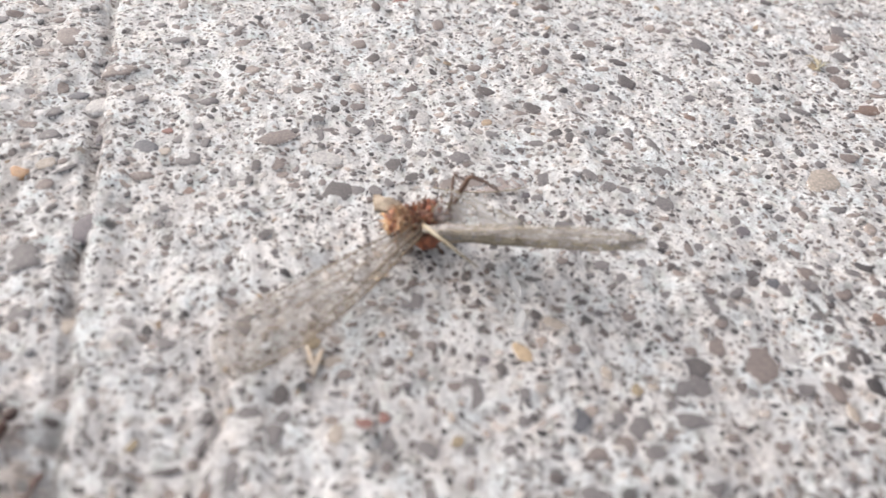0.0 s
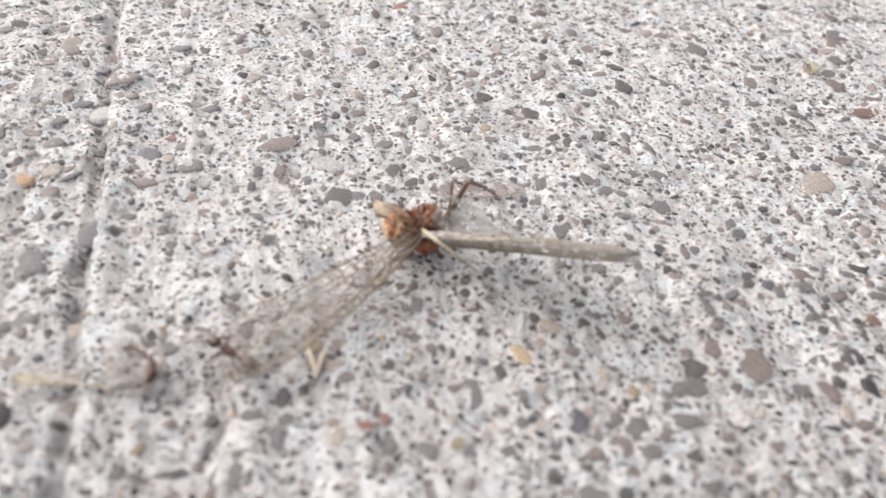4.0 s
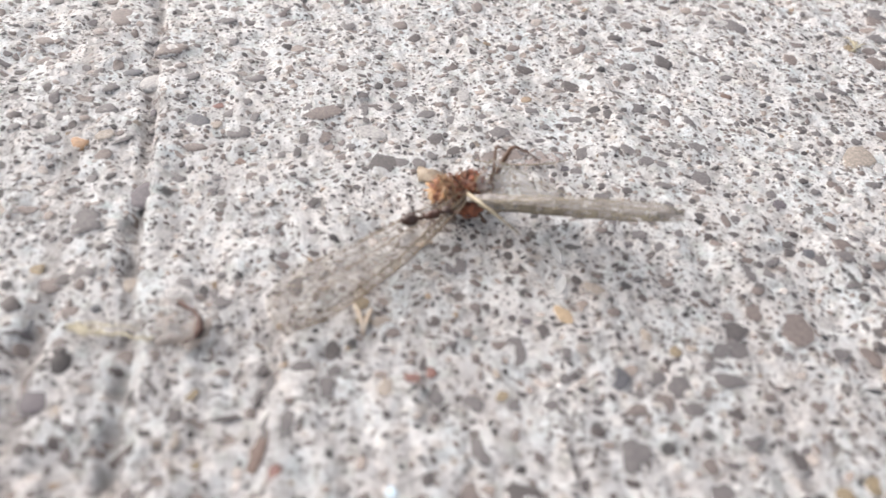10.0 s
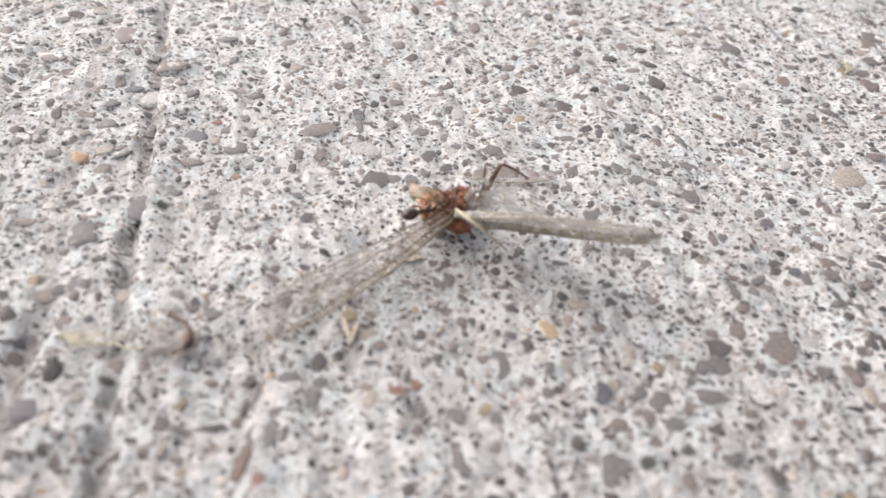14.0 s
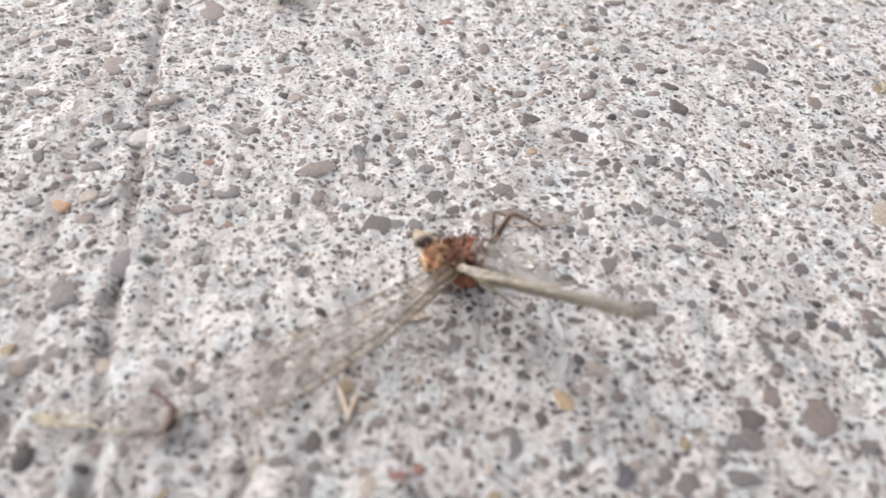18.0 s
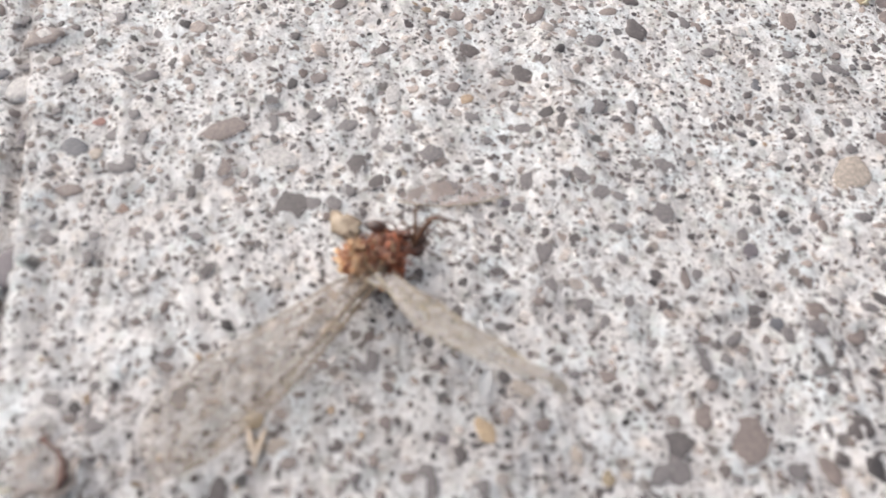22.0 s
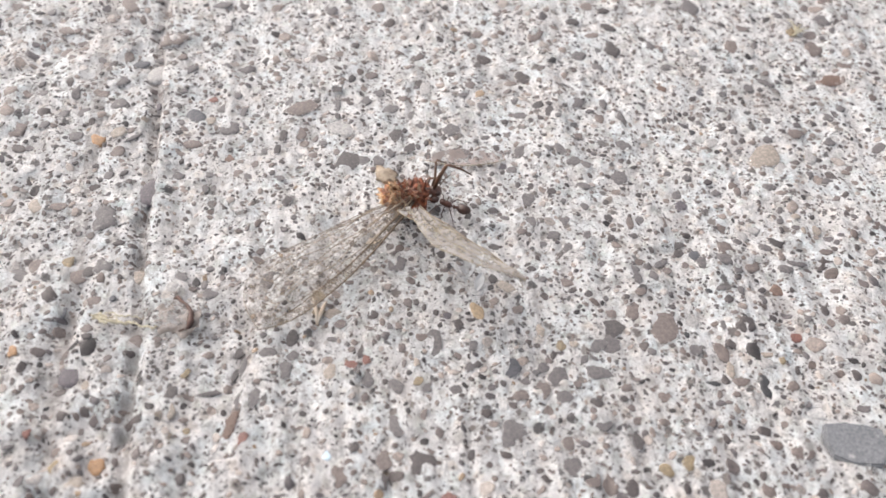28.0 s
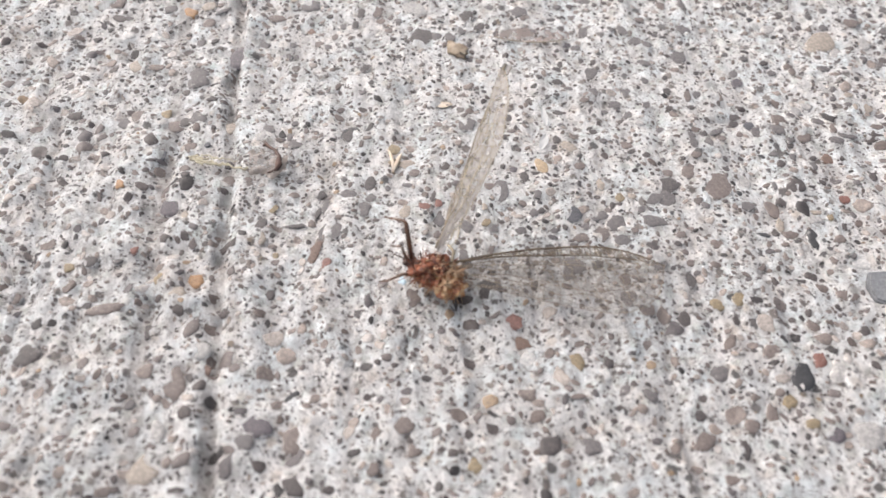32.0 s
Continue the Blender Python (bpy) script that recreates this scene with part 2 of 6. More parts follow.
def grain_material(name, per_island=False, colour=None):
    """Stone, tinted grain by grain."""
    n = Nodes(name, rough=0.55)
    at = n.mm()
    if colour is None:
        key = n.add("NewGeometry").outputs["Random Per Island"] if per_island else n.add("ObjectInfo").outputs["Random"]
        base = n.ramp(key, GRAINS, constant=True)
    else:
        key = n.add("ObjectInfo").outputs["Random"]
        base = n.mix(n.math("MULTIPLY", key, 0.35), colour, tuple(0.65 * c + 0.06 for c in colour))
    at = n.add("VectorMath", [(0, at), (1, n.add("CombineXYZ", [(0, n.math("MULTIPLY", key, 90.0)), (1, n.math("MULTIPLY", key, 57.0))]).outputs[0])], op="ADD").outputs[0]
    place = n.add("VectorMath", [(0, n.add("NewGeometry").outputs["Position"])], op="SCALE", Scale=1000.0).outputs[0]
    mottle = n.ramp(n.noise(place, 5.0, 5.0, 0.7), [(0.30, (0.62, 0.62, 0.62)), (0.5, (1.0, 1.0, 1.0)), (0.7, (1.6, 1.55, 1.48))])
    shade = n.mix(1.0, base, mottle, "MULTIPLY")
    dust = n.ramp(n.noise(at, 1.3, 5.0, 0.7), [(0.62, (0, 0, 0)), (0.74, (0.55, 0.55, 0.55))])
    shade = n.mix(dust, shade, (0.55, 0.53, 0.50))
    # paste still clinging to the rim, with a ragged edge
    rim = n.add("Attribute")
    rim.attribute_name = "rim"
    ragged = n.math("ADD", rim.outputs["Fac"], n.math("MULTIPLY_ADD", n.noise(place, 3.4, 5.0, 0.7), 1.5, -0.75))
    crust = n.ramp(ragged, [(0.97, (0, 0, 0)), (1.05, (1, 1, 1))])
    shade = n.mix(crust, shade, n.ramp(n.noise(place, 5.0, 4.0, 0.7), [(0.35, (0.50, 0.485, 0.47)), (0.6, (0.69, 0.665, 0.64))]))
    grit = n.math("ADD", n.noise(place, 9.0, 4.0, 0.7), n.math("MULTIPLY", crust, 0.6))
    n.bump(grit, 0.6, 0.00006)
    return n.colour(shade)


def skin_material(name, a, b, scale, rough=0.4, relief=0.4):
    """Insect skin: two tones that mottle, with a fine relief."""
    n = Nodes(name, rough=rough)
    at = n.mm()
    n.bump(n.noise(at, scale * 2.5, 3.0), relief, 0.00003)
    return n.colour(n.mix(n.ramp(n.noise(at, scale, 3.0), [(0.35, (0, 0, 0)), (0.65, (1, 1, 1))]), a, b))


def membrane_material(name, haze, tint, spots=0.0, pitch=1.5, clear_part=0.2):
    """A clear wing: mostly seen through, with a milky haze, a faint gloss and, if any, smoky spots."""
    n = Nodes(name)
    tree = n.tree
    at = n.mm()
    tree.nodes.remove(n.bsdf)
    diffuse = n.add("BsdfDiffuse")
    trans = n.add("BsdfTranslucent")
    shine = n.add("BsdfGlossy", Roughness=0.5)
    clear = n.add("BsdfTransparent")
    patch = n.math("MAXIMUM", n.ramp(n.noise(at, 0.75, 3.0, 0.6), [(0.55, (0, 0, 0)), (0.62, (1, 1, 1))]), n.ramp(n.noise(at, 2.8, 3.0, 0.6), [(0.50, (0, 0, 0)), (0.60, (0.8, 0.8, 0.8))]))
    colour = n.mix(n.math("MULTIPLY", patch, spots), tint, (0.22, 0.19, 0.165))
    for node in (diffuse, trans):
        tree.links.new(colour, node.inputs["Color"])
    body = n.add("MixShader", [(1, diffuse.outputs[0]), (2, trans.outputs[0])], Fac=0.45)
    body = n.add("MixShader", [(1, body.outputs[0]), (2, shine.outputs[0])], Fac=0.03)
    cloud = n.ramp(n.noise(at, pitch, 3.0, 0.6), [(0.45, (haze * clear_part,) * 3), (0.5, (haze,) * 3), (0.55, (min(0.95, haze * 1.75),) * 3)])
    fac = n.math("ADD", cloud, n.math("MULTIPLY", patch, spots * 0.35))
    out = n.add("MixShader", [(0, fac), (1, clear.outputs[0]), (2, body.outputs[0])])
    tree.links.new(out.outputs[0], tree.nodes["Material Output"].inputs["Surface"])
    n.mat.use_backface_culling = False
    return n.mat


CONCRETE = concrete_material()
SAND = grain_material("sand", per_island=True)
TINTS = {"grey": (0.185, 0.168, 0.168), "brown": (0.225, 0.182, 0.166), "dark": (0.10, 0.084, 0.083), "black": (0.045, 0.045, 0.05), "violet": (0.145, 0.125, 0.14),
         "slate": (0.125, 0.125, 0.14), "pale": (0.40, 0.385, 0.375), "tan": (0.36, 0.31, 0.265), "ochre": (0.34, 0.265, 0.165), "orange": (0.46, 0.27, 0.14), "honey": (0.58, 0.43, 0.27),
         "red": (0.27, 0.125, 0.10), "rust": (0.215, 0.14, 0.11), "white": (0.44, 0.43, 0.42), "blue": (0.50, 0.62, 0.70)}
TINTED = {key: grain_material(key + "_stone", colour=value if key in ("white", "blue") else tuple((0.76 if key in ("pale", "tan") else 0.61) * c for c in value)) for key, value in TINTS.items()}
ANT_DARK = skin_material("ant_dark", (0.028, 0.013, 0.010), (0.05, 0.021, 0.013), 3.0, 0.28)
ANT_RED = skin_material("ant_red", (0.085, 0.031, 0.019), (0.05, 0.02, 0.013), 3.0, 0.3)
RUSTY = skin_material("rusty_skin", (0.29, 0.092, 0.04), (0.075, 0.025, 0.016), 3.4, 0.5, 1.0)
RUST_DARK = skin_material("dark_rust_skin", (0.33, 0.105, 0.046), (0.065, 0.022, 0.015), 2.4, 0.5, 1.0)
STRAW = skin_material("straw_skin", (0.42, 0.30, 0.19), (0.28, 0.15, 0.08), 2.2, 0.5, 0.8)
HEAD_DARK = skin_material("dark_skin", (0.055, 0.028, 0.022), (0.11, 0.05, 0.035), 2.5, 0.35)
LEG_DARK = skin_material("leg_skin", (0.06, 0.036, 0.026), (0.14, 0.08, 0.05), 2.0, 0.4)
def banded_material():
    """Rust and cream rings along the body, broken up."""
    n = Nodes("banded_skin", rough=0.5)
    at = n.mm()
    x = n.add("SeparateXYZ", [(0, at)]).outputs[0]
    wave = n.math("SINE", n.math("ADD", n.math("MULTIPLY", x, 8.0), n.math("MULTIPLY", n.noise(at, 2.2, 5.0, 0.75), 16.0)))
    n.bump(n.noise(at, 6.0, 4.0, 0.7), 0.9, 0.00005)
    return n.colour(n.ramp(n.math("MULTIPLY_ADD", wave, 0.5, 0.5), [(0.1, (0.17, 0.06, 0.03)), (0.4, (0.42, 0.18, 0.065)), (0.7, (0.44, 0.24, 0.105)), (0.97, (0.52, 0.37, 0.22))]))


BANDED = banded_material()
LEG_BROWN = skin_material("leg_brown_skin", (0.13, 0.06, 0.03), (0.06, 0.035, 0.026), 1.2, 0.4)
VEIN = skin_material("vein", (0.18, 0.145, 0.11), (0.28, 0.225, 0.165), 0.8, 0.45)
VEIN_LEAD = skin_material("leading_vein", (0.075, 0.052, 0.035), (0.15, 0.105, 0.06), 0.8, 0.45)
VEIN_PALE = skin_material("pale_vein", (0.34, 0.29, 0.195), (0.24, 0.20, 0.13), 0.8, 0.45)
HEAD_RED = skin_material("dark_red_skin", (0.10, 0.045, 0.03), (0.05, 0.03, 0.025), 1.5, 0.5)
PALE_STEM = skin_material("pale_stem_skin", (0.55, 0.50, 0.36), (0.34, 0.30, 0.22), 2.5, 0.6)
PALE_LEG = skin_material("pale_leg_skin", (0.38, 0.33, 0.24), (0.28, 0.22, 0.14), 1.0, 0.45)
WING = membrane_material("wing_membrane", 0.15, (0.42, 0.36, 0.31), 0.85, 2.6)
WING_MILKY = membrane_material("milky_membrane", 0.60, (0.43, 0.40, 0.38), 0.4, 0.9, 0.4)
WING_THIN = membrane_material("thin_membrane", 0.40, (0.42, 0.35, 0.325), 0.3)
WING_HIND = membrane_material("grey_membrane", 0.30, (0.64, 0.62, 0.61), 0.1, 0.9)
WING_STRAW = membrane_material("straw_membrane", 0.36, (0.22, 0.18, 0.115), 0.2)
WING_OLIVE = membrane_material("olive_membrane", 0.62, (0.40, 0.355, 0.265), 0.1)
WING_DUSTY = membrane_material("dusty_membrane", 0.46, (0.52, 0.465, 0.43), 0.7)
HUSK = skin_material("husk_skin", (0.60, 0.53, 0.45), (0.50, 0.40, 0.30), 1.2, 0.6)
FLAKE = skin_material("flake_skin", (0.44, 0.44, 0.435), (0.36, 0.36, 0.355), 1.2, 0.5)
EGGSHELL = skin_material("egg_stone", (0.33, 0.275, 0.205), (0.17, 0.12, 0.08), 1.8, 0.6)


# ---- mesh helpers ----
def part(name, bm, material, parent, label="", smooth=True):
    me = bpy.data.meshes.new(name)
    bm.to_mesh(me)
    bm.free()
    me.materials.append(material)
    if smooth:
        me.shade_smooth()
    ob = new(name, me)
    ob.parent = parent
    if label:
        ob["label"] = label
    return ob


def tube(bm, points, radii, sides=6):
    """A bent tapering rod through points, in millimetres."""
    rings = []
    pts = [Vector(p) * MM for p in points]
    for i, p in enumerate(pts):
        along = (pts[min(i + 1, len(pts) - 1)] - pts[max(i - 1, 0)]).normalized()
        side = along.cross(Vector((0.31, 0.17, 0.93))).normalized()
        up = side.cross(along)
        r = (radii[i] if isinstance(radii, (list, tuple)) else radii) * MM
        rings.append([bm.verts.new(p + r * (math.cos(a) * side + math.sin(a) * up)) for a in (2 * math.pi * k / sides for k in range(sides))])
    for a, b in zip(rings, rings[1:]):
        for k in range(sides):
            bm.faces.new((a[k], a[(k + 1) % sides], b[(k + 1) % sides], b[k]))
    bm.faces.new(rings[0][::-1])
    bm.faces.new(rings[-1])


def blob(bm, centre, size, turn=(0, 0, 0), rough=0.0, detail=3, seed=0.0, pitch=1.5):
    """A rounded lump of that size (full axes), in millimetres, its surface uneven by rough."""
    m = Matrix.LocRotScale(Vector(centre) * MM, Euler([radians(a) for a in turn]), Vector(size) * (MM / 2))
    got = bmesh.ops.create_icosphere(bm, subdivisions=detail, radius=1.0)
    for v in got["verts"]:
        v.co *= 1.0 + rough * noise.noise(v.co * pitch + Vector((seed, seed * 1.7, 3.1)))
        v.co = m @ v.co


TABLES = {}


def lattice_noise(x, y, pitch, seed):
    """Smooth noise of about -1 to 1 over arrays of places, in millimetres."""
    if seed not in TABLES:
        TABLES[seed] = np.random.RandomState(seed).uniform(-1, 1, (257, 257))
    table = TABLES[seed]
    u, v = x / pitch, y / pitch
    i, j = np.floor(u).astype(int), np.floor(v).astype(int)
    a, b = u - i, v - j
    a, b = a * a * (3 - 2 * a), b * b * (3 - 2 * b)
    i, j = i % 256, j % 256
    return (table[i, j] * (1 - a) + table[i + 1, j] * a) * (1 - b) + (table[i, j + 1] * (1 - a) + table[i + 1, j + 1] * a) * b


# the brushed furrow runs along this line; everything brushed follows its direction
FURROW = (-17.25, 0.0, 0.246)  # x where y is 0, and how far x falls as y grows


def furrow_offset(x, y):
    return x + FURROW[2] * y - FURROW[0] + 0.22 * lattice_noise(x * 0 + 3.0, y, 4.0, 5) + 0.16 * lattice_noise(x, y, 1.3, 15)


def slab_height(x, y):
    """Height of the concrete in millimetres."""
    x, y = np.asarray(x, float), np.asarray(y, float)
    across = furrow_offset(x, y)
    h = 0.15 * lattice_noise(x, y, 2.3, 1) + 0.15 * lattice_noise(x, y, 1.0, 2) + 0.09 * lattice_noise(x, y, 0.5, 3)
    h += 0.20 * lattice_noise(across, y * 0.10, 1.7, 4) + 0.14 * lattice_noise(across, y * 0.06, 4.2, 6)
    depth = (0.60 + 0.28 * lattice_noise(x * 0 + 9.0, y, 3.0, 7)) * (1 + 0.3 * lattice_noise(x, y, 0.9, 17))
    left = np.clip((across + 1.15 + 0.35 * lattice_noise(x, y, 1.1, 18)) / 0.7, 0, 1)
    right = np.clip((0.14 - across) / 0.36, 0, 1)
    h -= depth * np.minimum(left, right)
    # a second, wider and softer furrow beside it, and lumpy laitance between and beyond
    h -= 0.5 * np.exp(-((across + 5.0 + 0.5 * lattice_noise(x, y, 5.0, 9)) / 0.8) ** 2) * (0.7 + 0.6 * lattice_noise(x, y, 4.0, 8))
    h += 0.10 * np.exp(-((across - 0.70) / 0.6) ** 2)
    rough = np.clip((2.0 - across) / 4.0, 0, 1) + 0.6 * np.clip((-y - 8) / 12, 0, 1)
    h += rough * (0.20 * lattice_noise(x, y, 1.6, 10) + 0.11 * lattice_noise(x, y, 0.8, 12))
    # shallow brush marks
    rng = np.random.RandomState(21)
    place = -16.0
    while place < 46:
        wide, deep = rng.uniform(0.28, 0.7), rng.uniform(0.18, 0.48)
        wander = 0.6 * lattice_noise(x * 0 + 3 * place, y, 5.0, 13) + 0.28 * lattice_noise(x, y, 1.4, 16)
        patchy = np.clip(0.45 + 1.1 * lattice_noise(x * 0 + 5 * place, y, 6.0, 14), 0, 1) * np.clip(1.15 - (y + 20) / 55, 0.35, 1)
        if not -7.5 < place < 2:
            h -= deep * (1.25 if place < 8 else 0.85) * np.exp(-((across - place + wander) / wide) ** 2) * patchy
        place += rng.uniform(0.9, 1.9)
    return h


def slab_z(x, y, r=0.0):
    """The slab's height at a place, or its mean over a few places within r."""
    return float(slab_height(x + r * np.array([0, 1, -1, 0, 0]), y + r * np.array([0, 0, 0, 1, -1])).mean())


def slab_low(x, y, r):
    """A seat for a stone of radius r: between the mean and the lowest of the slab around it."""
    a = np.arange(8) * math.pi / 4
    h = slab_height(x + r * np.cos(a), y + r * np.sin(a))
    return float(0.8 * h.mean() + 0.2 * h.min())


# ---- the slab: one sheet, finely modelled where the camera is, plain out to the horizon ----
def slab():
    def axis(low, high, step):
        fine = np.arange(low, high + step / 2, step)
        far = np.array([0.5, 1.5, 4, 10, 30, 100, 400, 2000, 10000, 60000, 400000, 2000000.0])
        return np.concatenate([low - far[::-1], fine, high + far])

    xs, ys = axis(-50, 52, 0.25), axis(-40, 62, 0.25)
    gx, gy = np.meshgrid(xs, ys, indexing="ij")
    gz = slab_height(gx, gy)
    gz[(np.abs(gx) > 60) | (np.abs(gy) > 70)] = 0.0
    verts = np.stack([gx, gy, gz], -1).reshape(-1, 3) * MM
    nx, ny = len(xs), len(ys)
    i, j = np.meshgrid(np.arange(nx - 1), np.arange(ny - 1), indexing="ij")
    a = (i * ny + j).ravel()
    faces = np.stack([a, a + ny, a + ny + 1, a + 1], -1)
    me = bpy.data.meshes.new("ground")
    me.from_pydata(verts.tolist(), [], faces.tolist())
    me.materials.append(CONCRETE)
    me.shade_smooth()
    return tagged(new("ground", me), "pale brushed concrete slab with exposed sand and pebbles", "ground", kind="structure")


ground = slab()


# ---- the dead lacewing ----
def wing_outline(s, length, width):
    """The wing's leading and trailing edge at s, 0 at the root and 1 at the tip, in millimetres."""
    lead = 0.042 * length * math.sin(math.pi * s) - 0.30 * width * s ** 9
    if 10 < length < 13.5:  # the right forewing has the rounder tip
        lead = 0.04 * length * math.sin(math.pi * s) - 0.42 * width * s ** 6
    if length < 10:  # the hindwing is broadest near its root
        trail = -width * (0.35 + 0.65 * min(1.0, s / 0.14)) * (1 - s) ** 0.75
    elif length > 13.5:
        trail = -width * (0.10 + 0.90 * min(1.0, s / 0.72) ** 0.85) * math.sqrt(max(0.0, 1 - max(0.0, (s - 0.55) / 0.45) ** 5)) * (1 if s > 0 else 0.6)
    else:
        trail = -width * (0.10 + 0.90 * min(1.0, s / 0.55) ** 0.8) * math.sqrt(max(0.0, 1 - max(0.0, (s - 0.45) / 0.55) ** 3.0)) * (1 if s > 0 else 0.6)
    return lead, min(trail, lead - 0.02)


def wing_at(s, c, length, width, ripple, fold=0.0, twist=0.0):
    """A place on the wing: s along it, c from leading (0) to trailing edge (1). The leading field may be folded over and the tip twisted."""
    lead, trail = wing_outline(s, length, width)
    y = lead + (trail - lead) * c
    z = ripple * (0.35 * math.sin(c * 17.0 + 2 * s) * (1 - 0.6 * s) + 0.6 * math.sin(3.1 * s) * (0.3 - c) + 0.25 * noise.noise(Vector((s * 5, c * 4, length))))
    z -= fold * max(0.0, 1 - c / 0.16) * min(1.0, s * 8)
    k = min(1.0, max(0.0, (s - 0.74) / 0.16))
    z += twist * (c - 0.15) * k * k * (3 - 2 * k) * (lead - trail)
    return Vector((s * length, y, z))


def wing(name, parent, length, width, ripple, membrane, vein, label, fold=0.0, twist=0.0):
    bm = bmesh.new()
    rows, cols = 40, 16
    size = min(1.0, length / 14)
    grid = [[bm.verts.new(wing_at(i / rows, j / cols, length, width, ripple, fold, twist) * MM) for j in range(cols + 1)] for i in range(rows + 1)]
    for i in range(rows):
        for j in range(cols):
            bm.faces.new((grid[i][j], grid[i + 1][j], grid[i + 1][j + 1], grid[i][j + 1]))
    ob = part(name, bm, membrane, parent, label)
    bm = bmesh.new()
    tube(bm, [wing_at(s / 24, 0.0, length, width, ripple, fold, twist) for s in range(25)], [(0.095 - 0.06 * (s / 24)) * size for s in range(25)])
    tube(bm, [wing_at(s / 24 * 0.93, 0.13 + 0.02 * s / 24, length, width, ripple, fold, twist) for s in range(25)], [(0.08 - 0.05 * (s / 24)) * size for s in range(25)], 5)
    for s in range(4, 46):  # the ladder of cross veins in the leading field
        tube(bm, [wing_at(s / 48, 0.0, length, width, ripple, fold, twist), wing_at(s / 48 + 0.004, 0.13 + 0.02 * s / 48, length, width, ripple, fold, twist)], 0.022, 3)
    part("leading_vein", bm, VEIN_LEAD if vein is VEIN else VEIN, ob, "brown leading vein")
    if fold:
        bm = bmesh.new()
        edge = [[bm.verts.new((wing_at(k / 30 * 0.93, c, length, width, ripple, fold, twist) + Vector((0, 0, -0.03))) * MM) for c in (0.0, 0.06, 0.13)] for k in range(1, 31)]
        for a, b in zip(edge, edge[1:]):
            for j in range(2):
                bm.faces.new((a[j], b[j], b[j + 1], a[j + 1]))
        part("leading_field", bm, WING_OLIVE if fold > 0.4 else WING_STRAW, ob, "olive-beige thickened leading field")
    spokes = (0.22, 0.34, 0.46, 0.58, 0.70, 0.82, 0.93)
    rng = random.Random(name)
    for k, (before, c) in enumerate(zip((0.10,) + spokes, spokes)):
        bm = bmesh.new()
        start, end = 0.03 * k, 1.0 - 0.05 * k
        tube(bm, [wing_at(start + (end - start) * q / 14, c + 0.035 * math.sin(q * 1.1 + 2.3 * k), length, width, ripple, fold, twist) for q in range(15)],
             [(0.036 - 0.016 * q / 14) * size for q in range(15)], 4)
        s = 0.12 + 0.02 * k
        while s < 0.95:  # cross veins to the neighbour
            tube(bm, [wing_at(s, before, length, width, ripple, fold, twist), wing_at(s + 0.012, (before + c) / 2, length, width, ripple, fold, twist), wing_at(s + 0.006, c, length, width, ripple, fold, twist)], 0.027 * size, 3)
            s += rng.uniform(0.04, 0.075)
        part("vein", bm, vein, ob)
    bm = bmesh.new()
    tube(bm, [wing_at(s / 30, 1.0, length, width, ripple, fold, twist) for s in range(31)], 0.025, 4)
    part("trailing_edge", bm, vein, ob)
    return ob


